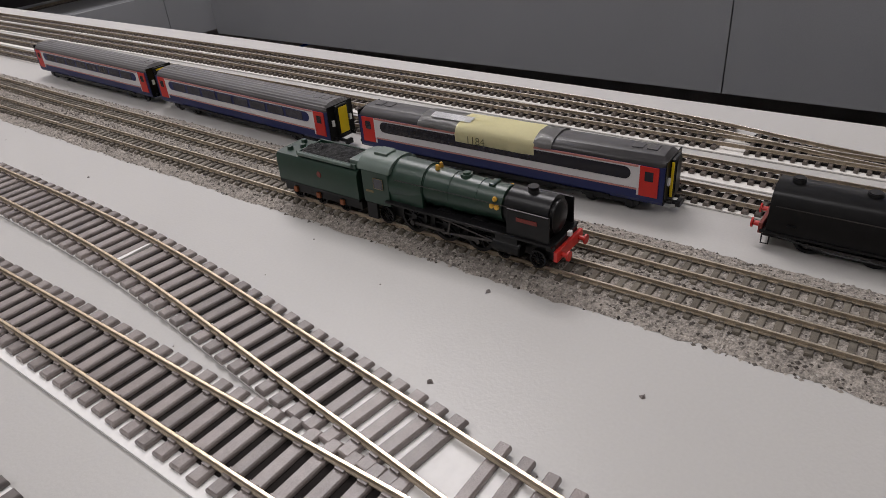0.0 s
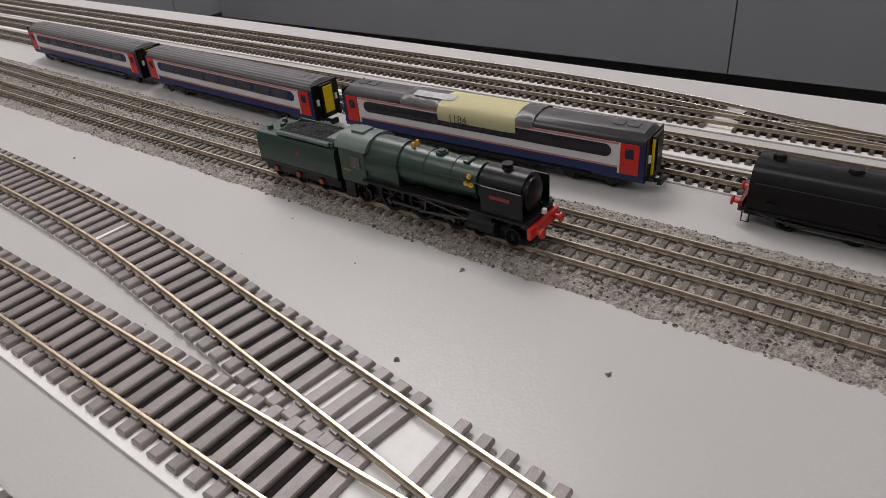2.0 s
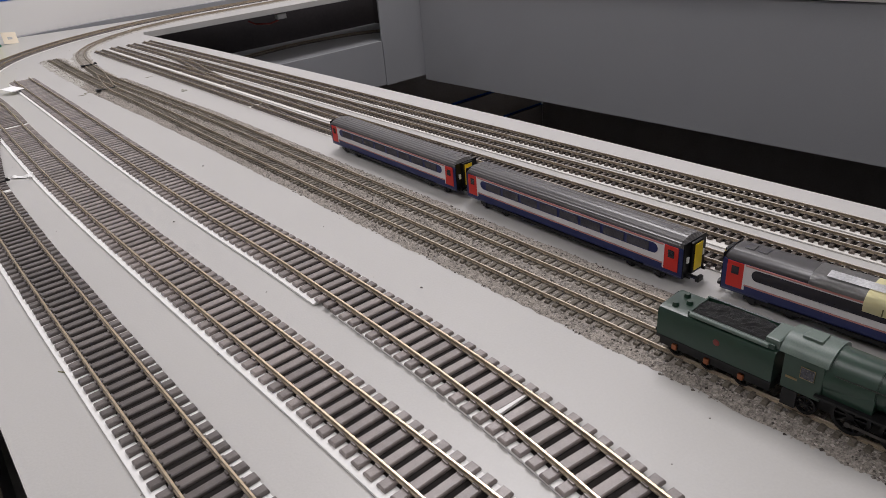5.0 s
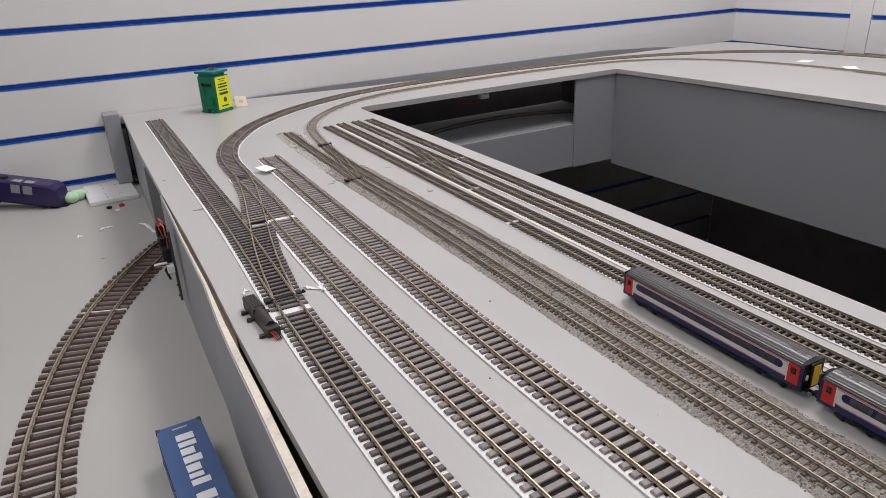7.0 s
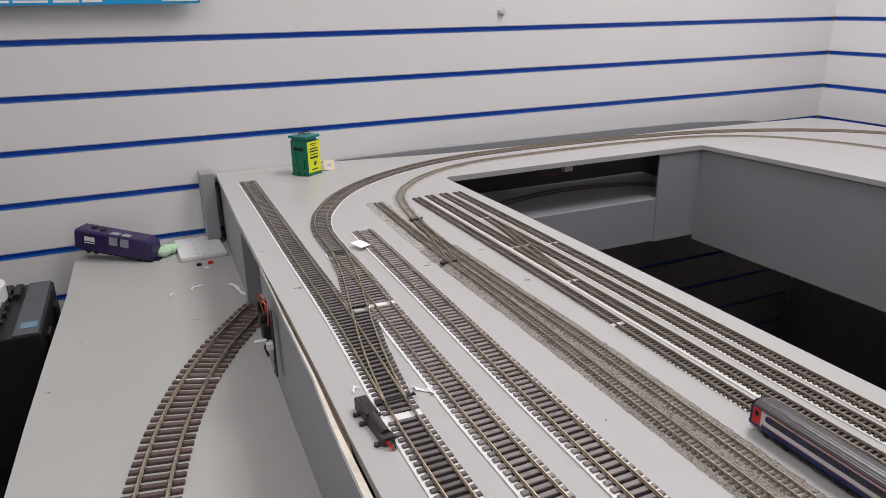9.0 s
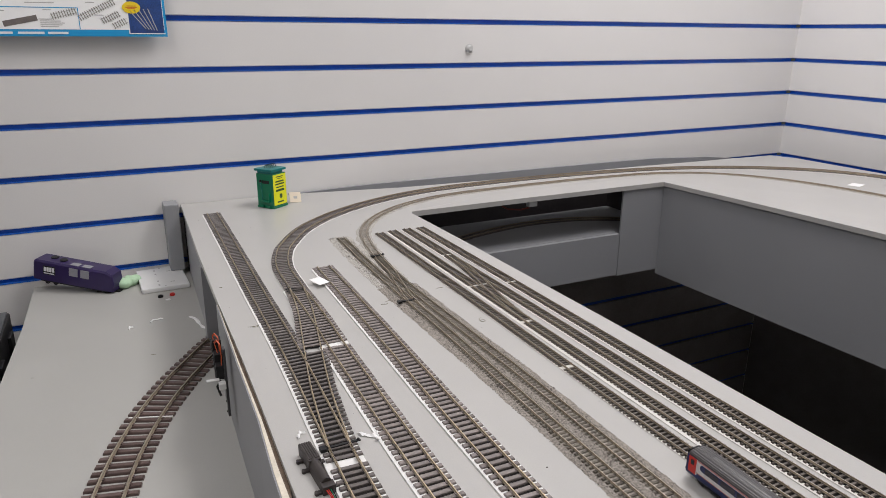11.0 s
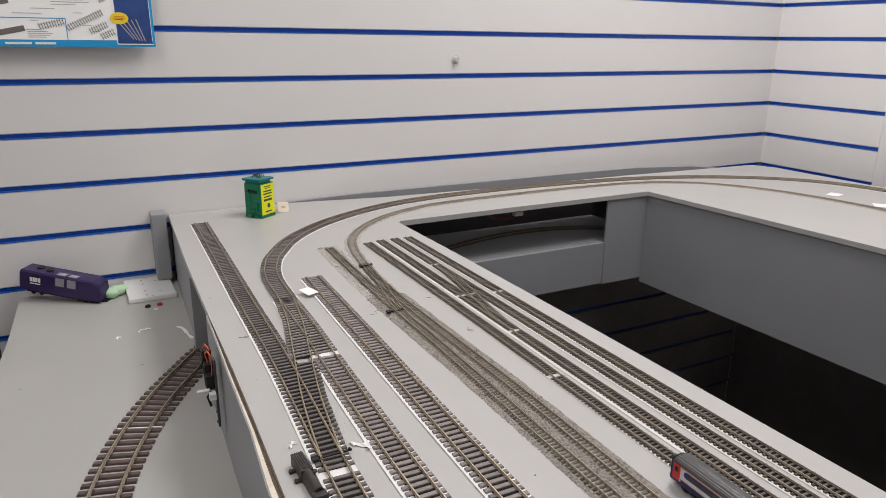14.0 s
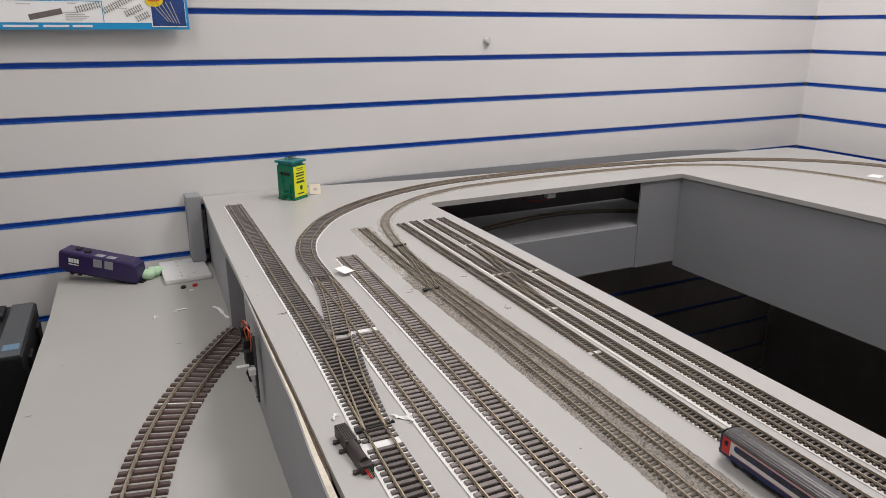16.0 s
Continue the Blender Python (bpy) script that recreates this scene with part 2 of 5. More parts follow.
def add_box(bm, x0, x1, y0, y1, z0, z1, bevel=0.0, m=None):
    mat = Matrix.Translation(((x0 + x1) / 2, (y0 + y1) / 2, (z0 + z1) / 2)) @ Matrix.Diagonal((x1 - x0, y1 - y0, z1 - z0, 1))
    r = bmesh.ops.create_cube(bm, size=1, matrix=(m @ mat) if m is not None else mat)
    if bevel:
        edges = list({e for v in r["verts"] for e in v.link_edges})
        bmesh.ops.bevel(bm, geom=edges, offset=bevel, segments=2, affect="EDGES", profile=0.6)
    return bm


def box(x0, x1, y0, y1, z0, z1, bevel=0.0, m=None):
    return add_box(bmesh.new(), x0, x1, y0, y1, z0, z1, bevel, m)


def add_cyl(bm, r0, r1, p0, p1, seg=20, bevel=0.0):
    p0, p1 = Vector(p0), Vector(p1)
    d = p1 - p0
    m = Matrix.Translation((p0 + p1) / 2) @ d.to_track_quat("Z", "Y").to_matrix().to_4x4()
    r = bmesh.ops.create_cone(bm, cap_ends=True, segments=seg, radius1=r0, radius2=r1, depth=d.length, matrix=m)
    if bevel:
        caps = [e for e in {e for v in r["verts"] for e in v.link_edges} if any(len(f.verts) > 4 for f in e.link_faces)]
        bmesh.ops.bevel(bm, geom=caps, offset=bevel, segments=2, affect="EDGES")
    return bm


def cyl(r0, r1, p0, p1, seg=20, bevel=0.0):
    return add_cyl(bmesh.new(), r0, r1, p0, p1, seg, bevel)


def prism(outline, z0, z1):
    """An upright slab over a polygon in the plan."""
    bm = bmesh.new()
    low = [bm.verts.new((x, y, z0)) for x, y in outline]
    high = [bm.verts.new((x, y, z1)) for x, y in outline]
    n = len(outline)
    bm.faces.new(low[::-1])
    bm.faces.new(high)
    for i in range(n):
        bm.faces.new((low[i], low[(i + 1) % n], high[(i + 1) % n], high[i]))
    return bm


def smooth_path(pts, step):
    """Even samples of a smooth line through points of the plan: (x, y, heading)."""
    p = [Vector(q) for q in pts]
    p = [p[0] * 2 - p[1]] + p + [p[-1] * 2 - p[-2]]
    dense = []
    for i in range(1, len(p) - 2):
        a, b, c, d = p[i - 1:i + 3]
        ta, tc = (c - a), (d - b)
        la, lc = max((c - b).length / max((c - a).length, 1e-6), 0), max((c - b).length / max((d - b).length, 1e-6), 0)
        ta, tc = ta * la, tc * lc
        for k in range(24):
            s = k / 24
            dense.append(b * (2 * s**3 - 3 * s**2 + 1) + ta * (s**3 - 2 * s**2 + s) + c * (-2 * s**3 + 3 * s**2) + tc * (s**3 - s**2))
    dense.append(p[-2])
    lens = [0.0]
    for u, v in zip(dense, dense[1:]):
        lens.append(lens[-1] + (v - u).length)
    count = max(2, int(lens[-1] / step) + 1)
    out, j = [], 0
    for k in range(count):
        want = lens[-1] * k / (count - 1)
        while j < len(lens) - 2 and lens[j + 1] < want:
            j += 1
        f = (want - lens[j]) / max(lens[j + 1] - lens[j], 1e-9)
        q = dense[j].lerp(dense[j + 1], f)
        d = dense[j + 1] - dense[j]
        out.append((q.x, q.y, math.atan2(d.y, d.x)))
    return out


def sweep(path, profile, z):
    """A closed profile (offset to the right, height) along a path."""
    bm = bmesh.new()
    rings = []
    for x, y, h in path:
        nx, ny = math.sin(h), -math.cos(h)
        rings.append([bm.verts.new((x + nx * u, y + ny * u, z + v)) for u, v in profile])
    n = len(profile)
    for a, b in zip(rings, rings[1:]):
        for i in range(n):
            bm.faces.new((a[i], a[(i + 1) % n], b[(i + 1) % n], b[i]))
    bm.faces.new(rings[0])
    bm.faces.new(rings[-1][::-1])
    return bm


def tube(points, r, seg=6):
    """A bent wire through points in space."""
    bm = bmesh.new()
    pts = [Vector(q) for q in points]
    rings = []
    for i, q in enumerate(pts):
        d = (pts[min(i + 1, len(pts) - 1)] - pts[max(i - 1, 0)]).normalized()
        u = d.orthogonal().normalized()
        if rings:
            u = (last - d * last.dot(d)).normalized()
        last = u
        w = d.cross(u)
        rings.append([bm.verts.new(q + (u * math.cos(2 * math.pi * k / seg) + w * math.sin(2 * math.pi * k / seg)) * r) for k in range(seg)])
    for a, b in zip(rings, rings[1:]):
        for i in range(seg):
            bm.faces.new((a[i], a[(i + 1) % seg], b[(i + 1) % seg], b[i]))
    bm.faces.new(rings[0])
    bm.faces.new(rings[-1][::-1])
    return bm


def lettering(name, text, size, mat, parent, m, depth=0.0):
    cu = bpy.data.curves.new(name, "FONT")
    cu.body, cu.size, cu.extrude, cu.align_x = text, size, depth, "CENTER"
    tmp = bpy.data.objects.new(name, cu)
    scene.collection.objects.link(tmp)
    dg = bpy.context.evaluated_depsgraph_get()
    me = bpy.data.meshes.new_from_object(tmp.evaluated_get(dg))
    bpy.data.objects.remove(tmp)
    me.materials.clear()
    me.materials.append(mat)
    ob = new(name, me)
    ob.matrix_basis = m
    ob.parent = parent
    return ob


# ---- room ----
WALL_X0, WALL_X1, WALL_Y0 = -1.6, 1.70, -3.6
PITCH, SLOT0 = 0.0915, 0.070


def slat_wall(name, length, m, breaks=()):
    """A slatwall: boards with lipped edges over grooves that hold plastic strips. Local x runs along it, y into it."""
    wall = tagged(thing(name, m), "white slatwall with blue plastic strips in its grooves", "wall", kind="structure")
    part("backing", box(0, length, 0.016, 0.03, FLOOR, CEIL), DARKGAP, wall)
    k0, k1 = math.ceil((FLOOR - SLOT0) / PITCH), math.floor((CEIL - SLOT0) / PITCH)
    spans = list(zip((0, *[b for _, b in breaks]), (*[a for a, _ in breaks], length)))
    board = {}
    for k in range(k0, k1):
        z0, z1 = SLOT0 + k * PITCH + 0.0045, SLOT0 + (k + 1) * PITCH - 0.0045
        for s, (a, b) in enumerate(spans):
            if s not in board:
                h = z1 - z0
                bm = bmesh.new()
                prof = [(0.016, 0), (0.0015, 0), (0, 0.0015), (0, h - 0.0015), (0.0015, h), (0.016, h)]
                left = [bm.verts.new((a, y, z)) for y, z in prof]
                right = [bm.verts.new((b, y, z)) for y, z in prof]
                for i in range(6):
                    bm.faces.new((left[i], left[(i + 1) % 6], right[(i + 1) % 6], right[i]))
                bm.faces.new(left)
                bm.faces.new(right[::-1])
                board[s] = mesh_of(bm, "slat_board", SLAT)
                bm = bmesh.new()
                add_box(bm, a, b, 0.0075, 0.0095, -0.0045, 0.0045)
                add_box(bm, a, b, -0.0006, 0.0075, -0.0045, -0.0031)
                board[s, 1] = mesh_of(bm, "blue_strip", BLUE)
            for key, z, nm in ((s, z0, "slat_board"), ((s, 1), z0 - 0.0045, "blue_strip")):
                ob = new(nm, board[key])
                ob.location = (0, 0, z)
                ob.parent = wall
    for a, b in breaks:
        part("joint_post", box(a + 0.001, b - 0.001, -0.0015, 0.016, FLOOR, CEIL, 0.001), SLAT, wall)
    return wall


slat_wall("wall_north", WALL_X1 - WALL_X0, pose(WALL_X0, 0.0, 0))
slat_wall("wall_east", 3.6, pose(WALL_X1, 0, 0, 0, 0, -90), [(0.345, 0.40)])
part("wall_west", box(WALL_X0 - 0.1, WALL_X0, WALL_Y0, 0.03, FLOOR, CEIL), ROOMWALL)["kind"] = "structure"
part("wall_south", box(WALL_X0, WALL_X1, WALL_Y0 - 0.1, WALL_Y0, FLOOR, CEIL), ROOMWALL)["kind"] = "structure"
part("floor", box(WALL_X0 - 0.1, WALL_X1 + 0.1, WALL_Y0 - 0.1, 0.1, FLOOR - 0.05, FLOOR), BLACKFLOOR)["kind"] = "structure"
part("ceiling", box(WALL_X0 - 0.1, WALL_X1 + 0.1, WALL_Y0 - 0.1, 0.1, CEIL, CEIL + 0.05), CEILING)["kind"] = "structure"
for x, y, sx, sy, power in LAMPS:
    lamp = thing("ceiling_light", pose(x, y, CEIL - 0.002), "white fluorescent panel light on the ceiling", "light", "ceiling lights")
    part("frame", box(-sx / 2 - 0.02, sx / 2 + 0.02, -sy / 2 - 0.02, sy / 2 + 0.02, -0.02, 0.0, 0.003), WHITEPL, lamp)
    data = bpy.data.lights.new("tube_light", "AREA")
    data.shape, data.size, data.size_y, data.energy = "RECTANGLE", sx, sy, power
    data.color = (1.0, 0.958, 0.965)
    ob = new("tube_light", data)
    ob.location = (0, 0, -0.026)
    ob.parent = lamp

# ---- layout boards ----
EDGE = [(0.0, -0.002), (-0.0135, -0.345), (-0.0190, -0.553), (-0.0220, -0.723), (-0.0258, -0.85), (-0.0297, -0.95), (-0.0322, -1.045), (-0.036, -1.3), (-0.042, -1.7), (-0.048, -2.6)]
INNER = [(0.378, -2.6), (0.379, -1.5), (0.386, -1.15), (0.387, -0.8), (0.385, -0.5), (0.380, -0.252)]
HOLE_E = [(1.004, -0.252), (1.008, -0.5), (1.012, -0.75), (1.016, -1.0), (1.022, -1.384), (1.042, -2.6)]
FAR_EDGE = [(1.60, -2.6), (1.59, -1.0), (1.58, -0.6), (1.577, -0.15), (1.55, -0.088), (1.1, -0.064), (0.7, -0.055), (0.45, -0.040), (0.32, -0.020), (0.21, -0.002)]
top_outline = [EDGE[0], *EDGE[1:], *INNER, (0.40, -0.234), (1.03, -0.234), *[(x + 0.026, y) for x, y in HOLE_E[1:]], *FAR_EDGE]
layout = tagged(thing("layout_baseboard"), "grey-painted U-shaped model railway baseboard with deep fascias", "baseboard")
part("tabletop", prism(top_outline, -0.009, 0.0), GREY, layout, "smooth grey painted board top")


def ribbon(line, t, z0, z1):
    """An upright board of thickness t along a line in the plan, to its right."""
    out = []
    for i, q in enumerate(line):
        a, b = Vector(line[max(i - 1, 0)]), Vector(line[min(i + 1, len(line) - 1)])
        d = (b - a).normalized()
        out.append((q[0] + d.y * t, q[1] - d.x * t))
    return prism([*line, *out[::-1]], z0, z1)


LOW = -0.129
off = lambda pts, d: [(x + d, y) for x, y in pts]
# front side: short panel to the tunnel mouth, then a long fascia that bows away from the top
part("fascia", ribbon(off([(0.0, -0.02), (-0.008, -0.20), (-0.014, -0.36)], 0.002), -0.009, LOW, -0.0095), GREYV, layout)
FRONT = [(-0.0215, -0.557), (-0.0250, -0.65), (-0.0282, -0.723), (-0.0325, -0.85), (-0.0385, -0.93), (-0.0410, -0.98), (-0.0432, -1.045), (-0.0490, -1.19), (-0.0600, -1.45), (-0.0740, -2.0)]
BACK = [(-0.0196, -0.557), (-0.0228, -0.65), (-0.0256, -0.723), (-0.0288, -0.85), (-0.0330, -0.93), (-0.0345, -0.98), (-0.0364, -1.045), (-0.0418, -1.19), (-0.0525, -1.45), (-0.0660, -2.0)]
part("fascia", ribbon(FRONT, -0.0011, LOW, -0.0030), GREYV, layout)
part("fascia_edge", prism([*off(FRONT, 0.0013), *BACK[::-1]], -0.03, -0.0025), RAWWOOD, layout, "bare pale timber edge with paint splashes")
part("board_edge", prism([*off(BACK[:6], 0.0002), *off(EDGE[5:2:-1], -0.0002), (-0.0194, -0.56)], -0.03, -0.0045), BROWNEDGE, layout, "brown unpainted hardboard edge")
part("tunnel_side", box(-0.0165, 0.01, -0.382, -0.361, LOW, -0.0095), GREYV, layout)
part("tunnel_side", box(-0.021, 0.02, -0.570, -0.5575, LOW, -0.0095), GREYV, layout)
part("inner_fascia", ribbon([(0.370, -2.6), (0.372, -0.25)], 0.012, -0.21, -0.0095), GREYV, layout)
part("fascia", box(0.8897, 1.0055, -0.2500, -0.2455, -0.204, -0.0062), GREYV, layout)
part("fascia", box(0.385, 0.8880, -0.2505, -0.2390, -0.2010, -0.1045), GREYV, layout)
def raised_edge(rows, thick):
    """A board laid along an edge, falling gently away from it. rows: (edge x, edge y, far x, far y, height at the edge)."""
    bm = bmesh.new()
    rings = [[bm.verts.new(q) for q in ((x, y, h - thick), (x, y, h), (u, v, 0.0004), (u, v, 0.0004 - thick))] for x, y, u, v, h in rows]
    for p, q in zip(rings, rings[1:]):
        for k in range(4):
            bm.faces.new((p[k], p[(k + 1) % 4], q[(k + 1) % 4], q[k]))
    bm.faces.new(rings[0])
    bm.faces.new(rings[-1][::-1])
    return bm


EDGE_H = (0.0045, 0.0085, 0.0118, 0.0140, 0.016, 0.018)
part("raised_edge", raised_edge([(x - 0.003, y - (0.0015 if k == 0 else 0), x + 0.24, y, h) for k, ((x, y), h) in enumerate(zip(HOLE_E, EDGE_H))], 0.0095), GREY, layout, "thick board edge round the well")
part("raised_edge", raised_edge([(0.381, -0.2535, 0.395, -0.235, 0.0030), (0.6, -0.2535, 0.6, -0.185, 0.0042), (1.0008, -0.2535, 1.0008, -0.175, 0.0045), (1.24, -0.2520, 1.24, -0.20, 0.0006)], 0.0100), GREY, layout, "thick board edge round the well")


def tall_panel(foot, heads, t, z0):
    """An upright panel along a line of the plan, its head following the board above."""
    bm = bmesh.new()
    rings = [[bm.verts.new(q) for q in ((x, y, z0), (x, y, h), (x + t, y, h), (x + t, y, z0))] for (x, y), h in zip(foot, heads)]
    for p, q in zip(rings, rings[1:]):
        for k in range(4):
            bm.faces.new((p[k], p[(k + 1) % 4], q[(k + 1) % 4], q[k]))
    bm.faces.new(rings[0])
    bm.faces.new(rings[-1][::-1])
    return bm


HEADS = [h - 0.0115 for h in EDGE_H]
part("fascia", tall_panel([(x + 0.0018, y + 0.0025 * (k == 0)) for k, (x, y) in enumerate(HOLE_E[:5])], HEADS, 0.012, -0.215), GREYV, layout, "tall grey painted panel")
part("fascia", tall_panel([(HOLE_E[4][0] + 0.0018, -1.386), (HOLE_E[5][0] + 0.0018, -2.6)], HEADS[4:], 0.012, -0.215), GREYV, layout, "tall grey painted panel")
# grey strip added to draw the shadow band where board and wall meet
up = bmesh.new()
rings = [[up.verts.new(q) for q in ((x, -0.0025, -0.12), (x, -0.0025, z), (x, -0.007, z - 0.001), (x, -0.009, -0.12))] for x, z in ((0.21, 0.002), (0.40, 0.0065), (1.0, 0.0060), (1.20, 0.0045), (1.40, -0.006), (1.60, -0.030))]
for p, q in zip(rings, rings[1:]):
    for k in range(4):
        up.faces.new((p[k], p[(k + 1) % 4], q[(k + 1) % 4], q[k]))
up.faces.new(rings[0])
up.faces.new(rings[-1][::-1])
part("rear_upstand", up, GREYV, layout, "low grey strip added for the shadow band along the wall")
part("end_block", box(-0.034, -0.008, -0.044, -0.003, LOW + 0.0095, 0.010, 0.002), GREYV, layout)
# unseen panels added under the layout to keep light out of the well
part("side_panel", box(0.30, 0.312, -2.59, -0.3, FLOOR, LOW - 0.0125), BLACKPL, layout)
part("end_panel", box(0.313, 1.66, -2.59, -2.578, FLOOR, -0.22), BLACKPL, layout)
# boards added over the lower slatwall, coloured for the shade there
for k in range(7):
    part("lower_panel", box(0.38, 1.684, -0.0115, -0.0036, -0.2925 - (k + 1) * PITCH + 0.0055, -0.2925 - k * PITCH - 0.0055 if k else -0.19), SHADEBOARD, layout, "added board coloured like the slatwall in shade below the layout")
part("lower_panel", box(1.686, 1.697, -2.58, -0.012, FLOOR + 0.001, -0.075), SHADEBOARD, layout)
shelf = tagged(thing("lower_shelf"), "grey-painted lower shelf board with scuffs and paper scraps", "shelf")
part("shelf_board", prism([(-0.267, -0.003), (-0.273, -0.2), (-0.288, -0.43), (-0.298, -0.6), (-0.312, -0.9), (-0.34, -2.0), (0.36, -2.0), (0.369, -0.264), (0.369, -0.003)], LOW - 0.012, LOW), SHELF, shelf)
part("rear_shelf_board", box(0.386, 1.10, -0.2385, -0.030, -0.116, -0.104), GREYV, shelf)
part("shelf_back", box(0.0, 1.10, -0.030, -0.022, LOW + 0.0005, -0.0095), DARKBACK, shelf, "dark brown back board, recess shade put into its colour")
part("shelf_end", box(1.03, 1.042, -0.2380, -0.0305, -0.1035, -0.0095), DARKBACK, shelf, "added dark brown end board, recess shade put into its colour")
# black panel added below the shelf edge, also to keep the well dark
part("skirt", prism([(-0.25, -0.02), (-0.262, -0.3), (-0.285, -1.0), (-0.30, -1.95), (-0.29, -1.95), (-0.275, -1.0), (-0.252, -0.3), (-0.24, -0.02)], FLOOR, LOW - 0.0125), BLACKPL, shelf)

# ---- tracks ----
OO = dict(gauge=0.0165, length=0.0300, width=0.0047, height=0.0017, pitch=0.0076, rail=0.0024, head=0.00095, foot=0.0016)
NN = dict(gauge=0.0090, length=0.0165, width=0.0025, height=0.0015, pitch=0.0050, rail=0.0018, head=0.0007, foot=0.0014)
OG = dict(gauge=0.0280, length=0.0560, width=0.0064, height=0.0032, pitch=0.0131, rail=0.0036, head=0.0018, foot=0.0036)


def sleeper_mesh(s, mat):
    """A sleeper with softened ends and the four chairs that hold the rails; x along it."""
    bm = bmesh.new()
    l, w, h = s["length"] / 2, s["width"] / 2, s["height"]
    rings = []
    for inset, z in ((0, 0), (0, h * 0.35), (w * 0.06, h * 0.75), (w * 0.24, h)):
        rings.append([bm.verts.new((x, y, z)) for x, y in ((-l + inset, -w + inset), (l - inset, -w + inset), (l - inset, w - inset), (-l + inset, w - inset))])
    for a, b in zip(rings, rings[1:]):
        for i in range(4):
            bm.faces.new((a[i], a[(i + 1) % 4], b[(i + 1) % 4], b[i]))
    bm.faces.new(rings[-1])
    for side in (-1, 1):
        for d in (-1, 1):
            x = side * s["gauge"] / 2 + d * s["foot"] * 0.72 + side * s["head"] / 2
            add_box(bm, x - s["foot"] * 0.25, x + s["foot"] * 0.25, -w * 0.62, w * 0.62, h - 0.0001, h + s["rail"] * 0.36)
    return mesh_of(bm, "sleeper", mat)


def plain_sleeper(s, mat):
    bm = bmesh.new()
    w, h = s["width"] * 0.39, s["height"]
    rings = [[bm.verts.new((x, y, z)) for x, y in ((-0.5, -q), (0.5, -q), (0.5, q), (-0.5, q))] for q, z in ((w, 0), (w, h * 0.7), (w * 0.75, h))]
    for a, b in zip(rings, rings[1:]):
        for i in range(4):
            bm.faces.new((a[i], a[(i + 1) % 4], b[(i + 1) % 4], b[i]))
    bm.faces.new(rings[-1])
    return mesh_of(bm, "sleeper", mat)


def x_at(path, y):
    """The x of a path where it passes y, which falls or rises along it."""
    return min(path, key=lambda q: abs(q[1] - y))[0]


def rails(parent, path, s, z, mat):
    h, f = s["head"] / 2, s["foot"] / 2
    r = s["rail"]
    prof = [(-f, 0), (f, 0), (f, r * 0.14), (h * 0.45, r * 0.24), (h * 0.45, r * 0.62), (h, r * 0.72), (h, r * 0.96), (h * 0.7, r), (-h * 0.7, r), (-h, r * 0.96), (-h, r * 0.72), (-h * 0.45, r * 0.62), (-h * 0.45, r * 0.24), (-f, r * 0.14)]
    for side in (-1, 1):
        o = side * (s["gauge"] / 2 + h)
        ob = part("rail", sweep(path, [(u + o, v) for u, v in prof], z), mat, parent)
        ob.data.materials.append(TARNISH)
        for k, face in enumerate(ob.data.polygons):
            face.material_index = 0 if k % len(prof) in (6, 7, 8) else 1


def track(name, pts, s, z, mats, label, sleepers=(-9, 9), gaps=(), partners=(), underlay=None, group="", joined=None, web=True, bare=(), under_from=None, bed=None):
    """A length of track: two rails on sleepers. partners: (path, y0, y1) where sleepers widen to carry a second route."""
    path = smooth_path(pts, s["pitch"])
    tr = tagged(thing(name), label, "track", group)
    if underlay:
        a, b = underlay
        good = [q for q in path if (under_from if under_from is not None else sleepers[0]) <= q[1] <= sleepers[1]]
        u = part("underlay", sweep(good, [(a, 0.0002), (b, 0.0002), (b, z - 0.0001), (a, z - 0.0001)], 0), bed or UNDER, tr, "pale card strip under the sleepers")
    if web:
        runs, run = [], []
        for q in path:
            ok = sleepers[0] <= q[1] <= sleepers[1] and not any(abs(q[1] - g) < w for g, w in gaps)
            ok = ok and not any(a < q[1] < b for a, b in bare)
            if ok:
                run.append(q)
            elif run:
                runs.append(run)
                run = []
        runs.append(run)
        g = s["gauge"] / 2 + s["foot"] * 1.1
        for run in runs:
            if len(run) > 2:
                part("web", sweep(run, [(-g, 0), (g, 0), (g, 0.0003), (-g, 0.0003)], z), WEB_N if s is NN else WEB, tr, "dark plastic webbing between the sleepers")
    rails(tr, path, s, z + s["height"], mats[1])
    me, plain = sleeper_mesh(s, mats[0]), plain_sleeper(s, mats[0])
    rest = bmesh.new() if joined else None
    for x, y, h in path:
        if not sleepers[0] <= y <= sleepers[1] or any(abs(y - g) < w for g, w in gaps):
            continue
        wide = next((x_at(q, y) for q, y0, y1 in partners if y0 <= y <= y1 and x < 0.5), None)
        turn = h + math.pi / 2 + random.uniform(-0.012, 0.012)
        if wide is not None and abs(wide - x) > 0.0004:
            lo, hi = min(x, wide) - s["length"] / 2, max(x, wide) + s["length"] / 2
            ob = new("sleeper", plain)
            ob.matrix_basis = Matrix.LocRotScale(((lo + hi) / 2, y, z), Euler((0, 0, 0)), (hi - lo, 1, 1))
            ob.parent = tr
        elif joined and joined(x, y):
            m = pose(x, y, z, 0, 0, math.degrees(turn))
            add_box(rest, -s["length"] / 2, s["length"] / 2, -s["width"] / 2, s["width"] / 2, 0, s["height"], 0, m)
        else:
            ob = new("sleeper", me)
            ob.matrix_basis = pose(x + random.uniform(-0.0002, 0.0002), y, z, 0, 0, math.degrees(turn))
            ob.parent = tr
    if rest and len(rest.verts):
        tagged(part("sleeper_run", rest, mats[0], tr), kind="stuff")
    return tr, path


